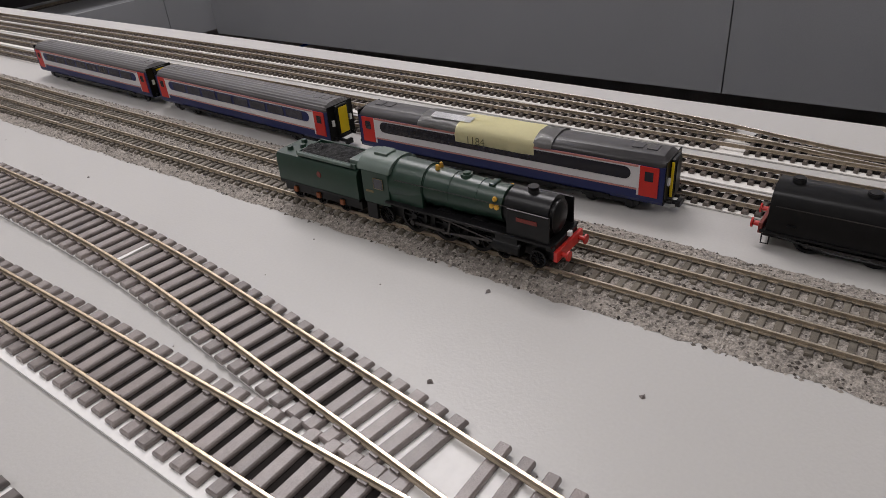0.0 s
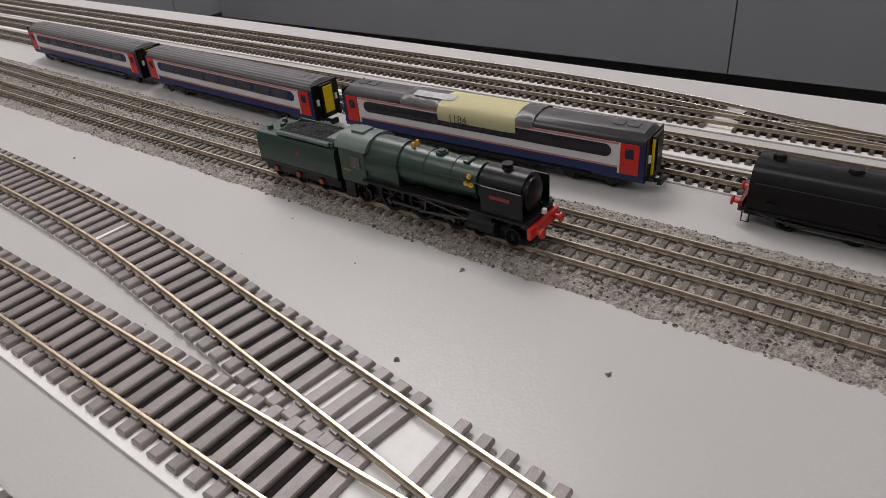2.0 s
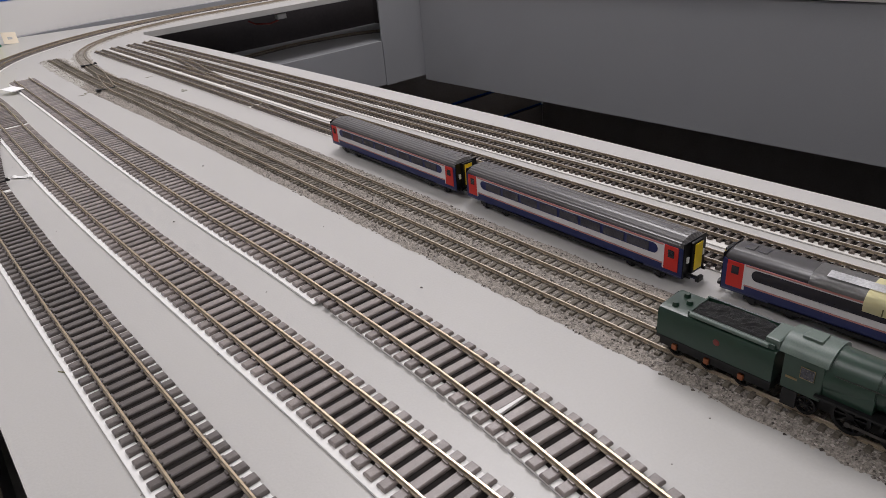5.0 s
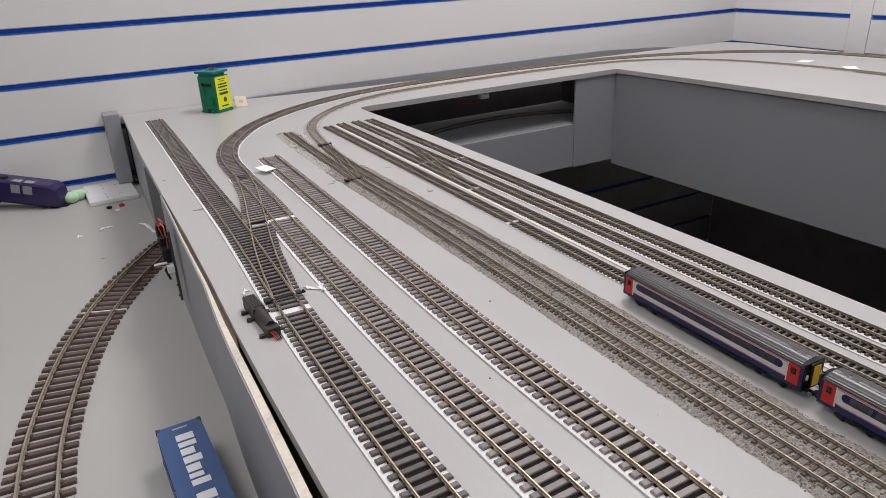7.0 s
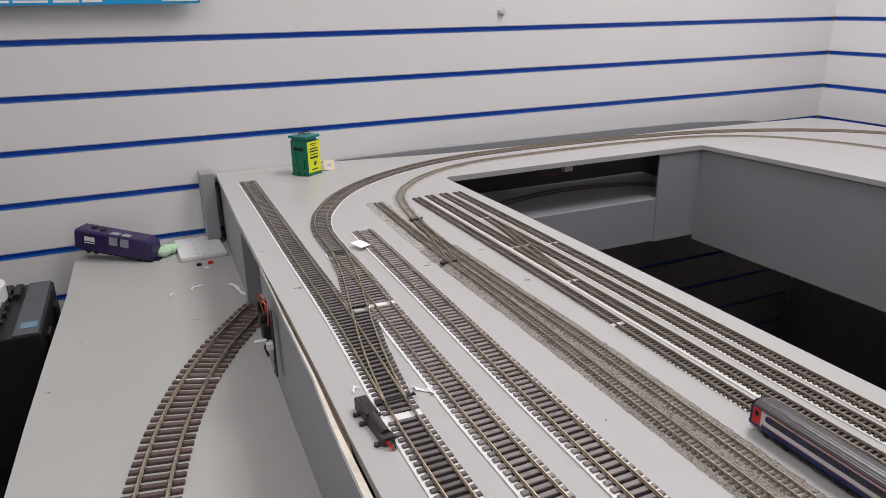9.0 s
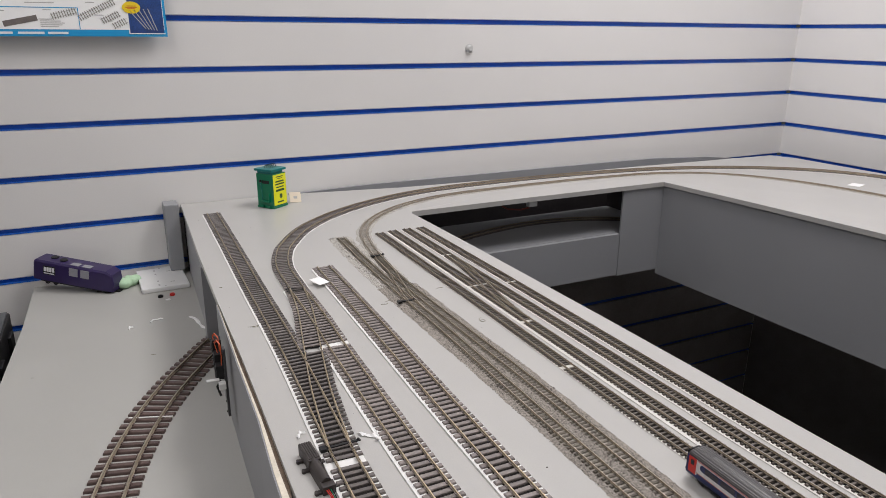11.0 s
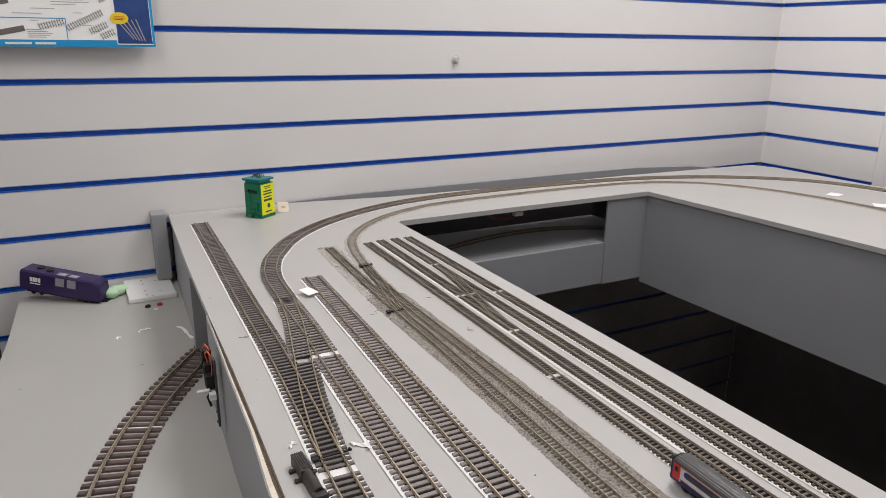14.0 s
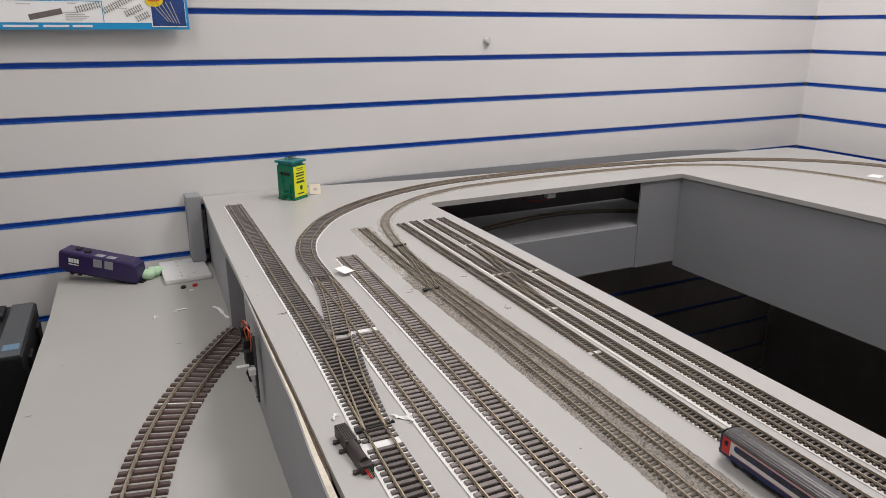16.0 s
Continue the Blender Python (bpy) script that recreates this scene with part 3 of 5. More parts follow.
P_R1 = [(0.0155, -0.955), (0.017, -0.93), (0.031, -0.83), (0.053, -0.72), (0.071, -0.63), (0.080, -0.557), (0.085, -0.47), (0.098, -0.41), (0.118, -0.36), (0.174, -0.272), (0.263, -0.193), (0.382, -0.131), (0.502, -0.099), (0.649, -0.087), (0.802, -0.087), (0.959, -0.098), (1.115, -0.122), (1.256, -0.169), (1.378, -0.236), (1.47, -0.321), (1.52, -0.42), (1.55, -0.6), (1.56, -1.0), (1.56, -2.4)]
P_A = [(0.042, -0.112), (0.037, -0.32), (0.031, -0.534), (0.026, -0.744), (0.016, -0.95), (0.013, -1.06), (0.012, -1.2), (0.012, -1.6), (0.012, -2.5)]
P_B = [(0.080, -0.557), (0.078, -0.66), (0.073, -0.762), (0.067, -0.95), (0.066, -1.09), (0.069, -1.38), (0.068, -1.55), (0.068, -2.5)]
P_C = [(0.1368, -0.490), (0.1306, -0.711), (0.1238, -0.92), (0.1202, -1.1), (0.120, -1.25), (0.114, -1.397), (0.097, -1.527), (0.083, -1.63), (0.073, -1.75), (0.068, -1.88), (0.068, -2.1)]
P_NC = [(0.208, -2.5), (0.208, -1.5), (0.212, -1.2), (0.2165, -1.0), (0.2180, -0.9), (0.2172, -0.8), (0.2158, -0.67), (0.2170, -0.58), (0.2215, -0.51), (0.227, -0.463), (0.237, -0.40), (0.255, -0.335), (0.294, -0.272), (0.36, -0.212), (0.45, -0.168), (0.543, -0.149), (0.764, -0.140), (0.922, -0.144), (1.078, -0.164), (1.196, -0.226), (1.271, -0.321), (1.312, -0.432), (1.335, -0.6), (1.345, -1.0), (1.345, -2.4)]
P_N1 = [(0.206, -0.362), (0.200, -0.50), (0.1972, -0.62), (0.1970, -0.75), (0.195, -0.86), (0.192, -0.98), (0.189, -1.15), (0.187, -1.41), (0.188, -1.65), (0.188, -2.5)]
P_S = [
    [(0.274, -0.360), (0.272, -0.716), (0.270, -0.90), (0.268, -1.1), (0.2665, -1.5), (0.266, -1.65), (0.265, -2.5)],
    [(0.299, -0.355), (0.297, -0.716), (0.296, -0.92), (0.295, -1.1), (0.2935, -1.5), (0.293, -1.65), (0.292, -2.5)],
    [(0.325, -0.355), (0.325, -0.716), (0.3245, -0.92), (0.324, -1.1), (0.3235, -1.5), (0.3235, -1.65), (0.323, -2.5)],
    [(0.350, -0.357), (0.351, -0.60), (0.350, -0.92), (0.349, -1.1), (0.3485, -1.4), (0.3465, -1.49), (0.3400, -1.555), (0.3315, -1.60), (0.3262, -1.635), (0.3237, -1.67), (0.3234, -1.70)],
]
P_X1 = [(0.2225, -0.495), (0.2185, -0.545), (0.2095, -0.595), (0.2008, -0.645), (0.1975, -0.69), (0.1972, -0.72)]
P_X2 = [(0.3250, -0.51), (0.3225, -0.57), (0.3135, -0.635), (0.303, -0.70), (0.2978, -0.75), (0.2968, -0.78)]
P_LOW = [(0.30, -0.20), (0.14, -0.25), (0.05, -0.33), (-0.006, -0.394), (-0.039, -0.443), (-0.075, -0.500), (-0.112, -0.572), (-0.145, -0.658), (-0.168, -0.742), (-0.185, -0.828), (-0.192, -0.90), (-0.199, -1.0), (-0.206, -1.4), (-0.206, -1.95)]
P_UNDER = [(0.40, -0.19), (0.50, -0.152), (0.62, -0.115), (0.74, -0.095), (0.85, -0.103), (0.93, -0.130), (0.985, -0.165)]

zoo, zn = 0.0014, 0.0009
grp = "tracks on the baseboard"
dense = lambda p, st=0.004: smooth_path(p, st)
R1d = [q for q in dense(P_R1) if q[1] < -0.3 and q[0] < 0.2]
track("track", P_A, dict(OO, width=0.0041), zoo, (SLEEP_A, RAIL), "straight brown-sleepered siding on white card underlay", gaps=((-0.951, 0.0034),), partners=((R1d, -0.94, -0.7435),), underlay=(-0.0147, 0.0172), group=grp)
track("curved_track", P_R1, OO, zoo, (SLEEP_A, RAIL), "long brown-sleepered curve sweeping along the slatwall", sleepers=(-0.575, 0), underlay=(-0.0150, 0.0165), group=grp, joined=lambda x, y: x > 0.45)
for lo, hi in ((-0.948, -0.7440), (-0.7365, -0.5765)):
    part("web", sweep([q for q in smooth_path(P_R1, 0.006) if lo < q[1] < hi and q[0] < 0.3], [(-0.0103, 0.0001), (0.0103, 0.0001), (0.0103, 0.0006), (-0.0103, 0.0006)], zoo), WEB, bpy.data.objects["curved_track"], "dark plastic webbing between the sleepers")
track("track", P_B, OO, zoo, (SLEEP_OO, RAIL), "brown-sleepered track leading from a turnout", gaps=((-0.740, 0.0042), (-1.570, 0.0040)), partners=((R1d, -0.74, -0.57), (dense(P_C), -2.0, -1.575)), underlay=(-0.0147, 0.0175), group=grp)
siding, _ = track("track", P_C, OO, zoo + 0.00015, (SLEEP_OO, RAIL), "brown-sleepered siding with brassy rails", sleepers=(-1.566, 0), underlay=(-0.0152, 0.0172), bare=((-1.6, -1.535),), under_from=-1.28, group=grp)
part("underlay", sweep([q for q in smooth_path(P_C, 0.0076) if -1.9 < q[1] < -1.282], [(-0.0112, 0.0002), (0.0147, 0.0002), (0.0147, zoo), (-0.0112, zoo)], 0), UNDER, siding)
filler = tagged(thing("joint_strip"), "thin white card strip in a track joint", "card strip")
part("strip", box(0.1065, 0.1255, -1.3985, -1.3958, zoo - 0.0002, zoo + 0.0017), UNDER, filler)
turn_in = next(k for k, q in enumerate(P_NC) if q[1] > -0.47)
track("ballasted_track", P_NC[:turn_in + 1], NN, zn, (SLEEP_W, RAIL_W), "weathered small-gauge main line set in grey ballast", web=False, partners=((dense(P_X1), -0.60, -0.50),), group=grp)
track("dusty_curved_track", P_NC[turn_in:], NN, zn - 0.0003, (SLEEP_D, RAIL_D), "pale dusty small-gauge curve sunk in thin ballast", web=False, group=grp, joined=lambda x, y: x > 0.55)
track("ballasted_track", P_N1, NN, zn, (SLEEP_W, RAIL_W), "weathered small-gauge line set in grey ballast", web=False, partners=((dense(P_X1), -0.715, -0.603),), group=grp)
X2d = dense(P_X2)
gaps = [((-0.89, 0.0042), (-1.24, 0.002)), ((-0.645, 0.003), (-0.775, 0.004)), ((-0.51, 0.003), (-1.572, 0.003)), ((-0.655, 0.003), (-1.572, 0.003))]
S4d = dense(P_S[3])
part_x = [(), ((X2d, -0.77, -0.648),), ((X2d, -0.642, -0.515), (S4d, -1.67, -1.576)), ()]
for k, (pts, g, px, u) in enumerate(zip(P_S, gaps, part_x, ((-0.0087, 0.0087), (-0.0087, 0.0118), (-0.0087, 0.0100), (-0.0087, 0.0098)))):
    track("siding_track", pts, NN, zn, (SLEEP_N, RAIL_N), "small-gauge siding with black sleepers on white card", sleepers=(-1.569 if k == 3 else -9, 9), gaps=g, partners=px, underlay=u, web=True, bed=UNDER_N, group=grp)
part("web", sweep([q for q in S4d if -1.668 < q[1] < -1.576], [(-0.0060, 0.0001), (0.0060, 0.0001), (0.0060, 0.0005), (-0.0060, 0.0005)], zn), WEB_N, bpy.data.objects["siding_track.003"], "dark plastic webbing between the sleepers")
for nm, pts, s, mt in (("crossover_rails", P_X1, NN, RAIL_W), ("crossover_rails", P_X2, NN, RAIL_N)):
    tr = tagged(thing(nm), "pair of small-gauge rails crossing between tracks", "track", grp)
    rails(tr, smooth_path(pts, 0.006), s, zn + s["height"] + 0.0001, mt)
track("lower_track", P_LOW, OG, LOW, (SLEEP_O, RAIL_W), "large-gauge curved track with chunky dark brown sleepers", web=False, group="tracks on the lower shelf")
joint = tagged(thing("joint_strip", pose(-0.1125, -0.5795, LOW + 0.0010, 0, 0, -21)), "thin white card strip in a track joint", "card strip")
part("strip", box(-0.026, 0.026, -0.0009, 0.0009, 0, 0.0032), UNDER, joint)
track("lower_track", P_UNDER, OO, -0.104, (SLEEP_N, RAIL_W), "curved track in the dark under the baseboard", group="tracks on the lower shelf")


# ---- ballast ----
def ballast_bed(path, widths, top, seed, mat, name, rough):
    """A ragged bank of stones along a path; widths: to its left and right."""
    bm = bmesh.new()
    n = 24
    rows = []
    for i, (x, y, h) in enumerate(path):
        nx, ny = math.sin(h), -math.cos(h)
        wob = [noise.noise((x * 60, y * 60, seed + k)) * rough + noise.noise((x * 300, y * 300, seed + k)) * rough * 0.8 for k in (0, 7)]
        a, b = -widths[0] + wob[0], widths[1] + wob[1]
        row = []
        for k in range(n + 1):
            f = k / n
            u = a + (b - a) * f
            rise = min(1, min(f, 1 - f) * 5.5)
            px, py = x + nx * u, y + ny * u
            z = top * rise * (0.82 + 0.3 * noise.noise((px * 500, py * 500, seed))) + 0.0002
            row.append(bm.verts.new((px, py, z if 0 < k < n else 0.0001)))
        rows.append(row)
    for a, b in zip(rows, rows[1:]):
        for k in range(n):
            bm.faces.new((a[k], a[k + 1], b[k + 1], b[k]))
    return part(name, bm, mat, None)


def stones(path, widths, top, count, seed):
    """Loose angular stones strewn over a bank."""
    rng = random.Random(seed)
    vs, fs = [], []
    for _ in range(count):
        x, y, h = path[rng.randrange(len(path))]
        nx, ny = math.sin(h), -math.cos(h)
        u = rng.uniform(-widths[0] - 0.0005, widths[1] + 0.0005)
        s = rng.uniform(-0.002, 0.002)
        px, py = x + nx * u + math.cos(h) * s, y + ny * u + math.sin(h) * s
        f = (u + widths[0]) / (widths[0] + widths[1])
        z = top * max(0, min(1, min(f, 1 - f) * 5.5)) * 0.95
        r = rng.uniform(0.0004, 0.00095)
        i = len(vs)
        for dx, dy, dz in ((1, 0, 0), (0, 1, 0), (-1, 0, 0), (0, -1, 0), (0, 0, 1), (0, 0, -1)):
            vs.append((px + dx * r * rng.uniform(0.6, 1.3), py + dy * r * rng.uniform(0.6, 1.3), z + dz * r * rng.uniform(0.5, 1.0)))
        fs += [(i + a, i + b, i + c) for a, b, c in ((0, 1, 4), (1, 2, 4), (2, 3, 4), (3, 0, 4), (1, 0, 5), (2, 1, 5), (3, 2, 5), (0, 3, 5))]
    me = bpy.data.meshes.new("ballast_stones")
    me.from_pydata(vs, [], fs)
    me.materials.append(STONE)
    return tagged(new("ballast_stones", me), "loose grey ballast granules strewn along the track bed", "ballast", kind="stuff")


mid = dense([(0.2015, -2.5), (0.2015, -1.5), (0.2040, -1.2), (0.2080, -1.0), (0.2095, -0.85), (0.2085, -0.75), (0.2080, -0.60)], 0.003)
TOP = 0.0017
tagged(ballast_bed(mid, (0.0305, 0.0240), TOP, 3, BALLAST, "ballast_bed", 0.0018), "grey granite ballast bank under two weathered tracks", "ballast", kind="stuff")
stones(mid, (0.0305, 0.0240), TOP, 46000, 5)
spur = dense([(0.197, -0.60), (0.199, -0.50), (0.2065, -0.352)], 0.003)
tagged(ballast_bed(spur, (0.019, 0.017), TOP, 9, BALLAST_L, "ballast_bed", 0.0040), "grey ballast under a short spur", "ballast", kind="stuff")
stones(spur, (0.018, 0.016), TOP, 3000, 6)
curve = dense([q for q in P_NC if q[1] > -0.61 and (q[0] > 0.21 and not (q[0] > 1.3 and q[1] < -1.2))], 0.004)
tagged(ballast_bed(curve, (0.0125, 0.0125), TOP * 0.8, 11, BALLAST_L, "ballast_bed", 0.003), "thin pale ballast along a curved line", "ballast", kind="stuff")
stones(curve[:160], (0.0105, 0.0115), TOP * 0.8, 4500, 8)


# ---- rolling stock ----
def wheel(parent, x, y, z, r, t, mat, spokes=False):
    """A flanged wheel on a cross axle; spoked where large."""
    bm = bmesh.new()
    if spokes:
        for k in range(20):
            a, b = 2 * math.pi * k / 20, 2 * math.pi * (k + 1) / 20
            ring = [[bm.verts.new((rr * math.cos(q), yy, rr * math.sin(q))) for rr, yy in ((r, -t / 2), (r, t / 2), (r * 0.8, t / 2), (r * 0.8, -t / 2))] for q in (a, b)]
            for i in range(4):
                bm.faces.new((ring[0][i], ring[0][(i + 1) % 4], ring[1][(i + 1) % 4], ring[1][i]))
        for k in range(10):
            add_box(bm, 0, r * 0.85, -t * 0.25, t * 0.25, -r * 0.05, r * 0.05, 0, Matrix.Rotation(2 * math.pi * k / 10, 4, "Y"))
        add_cyl(bm, r * 0.2, r * 0.2, (0, -t * 0.5, 0), (0, t * 0.5, 0), 10)
        bmesh.ops.remove_doubles(bm, verts=bm.verts[:], dist=r * 0.01)
    else:
        add_cyl(bm, r, r, (0, -t / 2, 0), (0, t / 2, 0), 16)
        add_cyl(bm, r * 0.35, r * 0.3, (0, -t * 0.8, 0), (0, t * 0.8, 0), 8)
    return part("wheel", bm, mat, parent, at=pose(x, y, z))


ZN = 0.0009 + 0.0014 + 0.0018


def express_loco(m):
    """A small-scale green express locomotive with its tender; local x ahead, z from the rail tops."""
    lo = tagged(thing("steam_locomotive", m), "green model express steam locomotive with red buffer beam on ballasted track", "locomotive")
    body = part("boiler", cyl(0.0076, 0.0062, (0.0635, 0, 0.0172), (0.1115, 0, 0.0170), 28, 0.0003), LOCOGREEN, lo, "glossy green tapered boiler", True)
    for x, r in ((0.0768, 0.00732), (0.089, 0.00695), (0.1005, 0.0066), (0.1110, 0.0063)):
        part("boiler_band", cyl(r, r, (x - 0.0004, 0, 0.0172), (x + 0.0004, 0, 0.0172), 28), LOCOGREEN, body)
    fire = box(0.0625, 0.0785, -0.0079, 0.0079, 0.0095, 0.0168, 0.0005)
    add_cyl(fire, 0.0085, 0.0079, (0.0625, 0, 0.0166), (0.0785, 0, 0.0170), 32, 0.0004)
    part("firebox", fire, LOCOGREEN, lo, smooth=True)
    part("smokebox", cyl(0.0068, 0.0068, (0.1116, 0, 0.0170), (0.1304, 0, 0.0170), 28, 0.0012), LOCOBLACK, lo, "matt black smokebox", True)
    door = part("smokebox_door", cyl(0.0052, 0.0030, (0.1304, 0, 0.0168), (0.1314, 0, 0.0168), 24, 0.0003), LOCOBLACK, lo, smooth=True)
    part("door_ring", tube([(0.1294, 0.0056 * math.cos(a), 0.0168 + 0.0056 * math.sin(a)) for a in [k * math.pi / 12 for k in range(25)]], 0.0002, 5), STEEL, door)
    chim = bmesh.new()
    add_cyl(chim, 0.0022, 0.0017, (0.1205, 0, 0.0230), (0.1205, 0, 0.0244), 16)
    add_cyl(chim, 0.0017, 0.0020, (0.1205, 0, 0.0244), (0.1205, 0, 0.0254), 16)
    part("chimney", chim, LOCOBLACK, lo, smooth=True)
    part("dome", cyl(0.0026, 0.0019, (0.0935, 0, 0.0228), (0.0935, 0, 0.0250), 16, 0.0006), LOCOGREEN, lo, smooth=True)
    part("top_feed", box(0.104, 0.1065, -0.0024, 0.0024, 0.0226, 0.0240, 0.0006), LOCOGREEN, lo)
    for y in (-0.0012, 0.0012):
        part("safety_valve", cyl(0.0009, 0.0006, (0.0815, y, 0.0238), (0.0815, y, 0.0258), 10, 0.0002), GOLD, lo, "brass safety valve")
    for side in (-1, 1):
        for x, y, z in ((0.1085, 0.0052, 0.0206), (0.1078, 0.0062, 0.0186), (0.1098, 0.0062, 0.0184)):
            part("pipe_fitting", cyl(0.0010, 0.0008, (x, side * y, z), (x + 0.0004, side * (y + 0.0012), z), 10, 0.0003), GOLD, lo, "brass pipe fitting")
        part("handrail", tube([(0.066, side * 0.0079, 0.0196), (0.09, side * 0.0073, 0.0196), (0.112, side * 0.0069, 0.0196), (0.127, side * 0.0070, 0.0190)], 0.00018, 5), STEEL, lo)
        defl = part("smoke_deflector", box(0.1150, 0.1312, side * 0.0086 - 0.00035, side * 0.0086 + 0.00035, 0.0112, 0.0203, 0.0003), LOCOBLACK, lo)
        part("name_plate", box(0.1190, 0.1268, side * 0.0091 - 0.0002, side * 0.0091 + 0.0002, 0.0168, 0.0180), DULLRED, defl, "dull red name plate without readable letters")
        part("running_board", box(0.0615, 0.1325, side * 0.0076 - 0.0022, side * 0.0076 + 0.0022, 0.0104, 0.0113, 0.0002), LOCOBLACK, lo)
        cyb = bmesh.new()
        add_cyl(cyb, 0.0026, 0.0026, (0.1095, side * 0.0077, 0.0062), (0.1205, side * 0.0077, 0.0062), 14, 0.0003)
        add_box(cyb, 0.1105, 0.1195, side * 0.0077 - 0.0018, side * 0.0077 + 0.0018, 0.0070, 0.0104, 0.0003)
        part("cylinder_block", cyb, LOCOBLACK, lo, smooth=True)
        rod = bmesh.new()
        add_box(rod, 0.0715, 0.1030, side * 0.0072 - 0.0003, side * 0.0072 + 0.0003, 0.0038, 0.0049)
        for x in (0.0725, 0.0872, 0.1020):
            add_cyl(rod, 0.0010, 0.0010, (x, side * 0.0066, 0.0044), (x, side * 0.0079, 0.0044), 10)
        part("coupling_rod", rod, STEEL, lo, "dull steel coupling rod")
        part("connecting_rod", box(-0.0125, 0.0125, -0.0003, 0.0003, -0.0004, 0.0004, 0, pose(0.0990, side * 0.0081, 0.0056, 0, -6, 0)), STEEL, lo)
        part("valve_rod", box(-0.011, 0.011, -0.0003, 0.0003, -0.0003, 0.0003, 0, pose(0.0985, side * 0.0083, 0.0083, 0, 8, 0)), STEEL, lo)
        part("lifting_link", box(-0.0004, 0.0004, -0.0003, 0.0003, -0.0028, 0.0028, 0, pose(0.0905, side * 0.0083, 0.0078, 0, 14, 0)), STEEL, lo)
        for x in (0.0725, 0.0872, 0.1020):
            wheel(lo, x, side * 0.0055, 0.0062, 0.0062, 0.0016, LOCOBLACK, True)
        for x in (0.1120, 0.1255):
            wheel(lo, x, side * 0.0055, 0.0032, 0.0032, 0.0014, LOCOBLACK, True)
        wheel(lo, 0.0585, side * 0.0055, 0.0034, 0.0034, 0.0014, LOCOBLACK, True)
        buf = bmesh.new()
        add_cyl(buf, 0.0008, 0.0008, (0.1345, side * 0.0062, 0.0076), (0.1368, side * 0.0062, 0.0076), 10)
        add_cyl(buf, 0.0017, 0.0017, (0.1368, side * 0.0062, 0.0076), (0.1374, side * 0.0062, 0.0076), 14)
        part("buffer", buf, RED, lo, "small red buffer")
    part("frames", box(0.0600, 0.1330, -0.0044, 0.0044, 0.0030, 0.0105, 0.0004), LOCOBLACK, lo)
    part("front_plate", box(0.1295, 0.1330, -0.0080, 0.0080, 0.0082, 0.0112, 0.0004), LOCOBLACK, lo)
    part("buffer_beam", box(0.1330, 0.1345, -0.0092, 0.0092, 0.0058, 0.0095, 0.0003), RED, lo, "bright red buffer beam")
    part("lamp", box(0.1335, 0.1349, -0.0008, 0.0008, 0.0112, 0.0128, 0.0002), WHITEPL, lo, "tiny white lamp")
    cab = part("cab", box(0.0500, 0.0632, -0.0086, 0.0086, 0.0085, 0.0212, 0.0004), LOCOGREEN, lo)
    roof = bmesh.new()
    arc = [(0.0088 * math.sin(a), 0.0212 + 0.0050 * (math.cos(a) - math.cos(1.45))) for a in [-1.45 + 2.9 * k / 10 for k in range(11)]]
    lv = [[roof.verts.new((x, y, z)) for y, z in arc] for x in (0.0482, 0.0640)]
    for i in range(10):
        roof.faces.new((lv[0][i], lv[0][i + 1], lv[1][i + 1], lv[1][i]))
    roof.faces.new(lv[0])
    roof.faces.new(lv[1][::-1])
    part("cab_roof", roof, CABROOF, lo, "pale worn green cab roof", True)
    part("roof_hatch", box(0.0525, 0.0590, -0.0030, 0.0030, 0.0248, 0.0262, 0.0004), CABROOF, lo)
    for side in (-1, 1):
        w = part("cab_window", box(0.0560, 0.0606, side * 0.0087 - 0.0002, side * 0.0087 + 0.0002, 0.0148, 0.0188, 0.0001), COACHGLASS, cab)
        part("window_rim", tube([(x, side * 0.0089, z) for x, z in ((0.0560, 0.0148), (0.0606, 0.0148), (0.0606, 0.0188), (0.0560, 0.0188), (0.0560, 0.0148))], 0.00014, 5), DULLBRASS, w)
        part("cab_step", box(0.0510, 0.0560, side * 0.0080 - 0.0006, side * 0.0080 + 0.0006, 0.0022, 0.0085), LOCOBLACK, lo)
        part("cab_number", box(0.0515, 0.0553, side * 0.0087 - 0.0001, side * 0.0087 + 0.0001, 0.0128, 0.0136), DULLBRASS, cab, "faint cream number bar")
    # tender
    tbody = bmesh.new()
    prof = [(-0.0086, 0.0078), (0.0086, 0.0078), (0.0086, 0.0172), (0.0078, 0.0190), (0.0062, 0.0194), (-0.0062, 0.0194), (-0.0078, 0.0190), (-0.0086, 0.0172)]
    va = [[tbody.verts.new((x, y, z)) for y, z in prof] for x in (0.0015, 0.0470)]
    for i in range(8):
        tbody.faces.new((va[0][i], va[0][(i + 1) % 8], va[1][(i + 1) % 8], va[1][i]))
    tbody.faces.new(va[0])
    tbody.faces.new(va[1][::-1])
    tender = part("tender_body", tbody, LOCOGREEN, lo, "green tender tank with small crest", True)
    rim = bmesh.new()
    add_box(rim, 0.0130, 0.0460, -0.0072, -0.0064, 0.0193, 0.0212, 0.0002)
    add_box(rim, 0.0130, 0.0460, 0.0064, 0.0072, 0.0193, 0.0212, 0.0002)
    add_box(rim, 0.0130, 0.0138, -0.0064, 0.0064, 0.0193, 0.0208, 0.0002)
    part("coal_rail", rim, LOCOGREEN, tender)
    coal = bmesh.new()
    n = 26
    gv = [[coal.verts.new((0.0140 + 0.0315 * i / n, -0.0063 + 0.0126 * k / 12, 0.0193 + (0.0010 + 0.0012 * random.random()) * math.sin(math.pi * k / 12) ** 0.4 + 0.0012 * math.sin(math.pi * i / n))) for k in range(13)] for i in range(n + 1)]
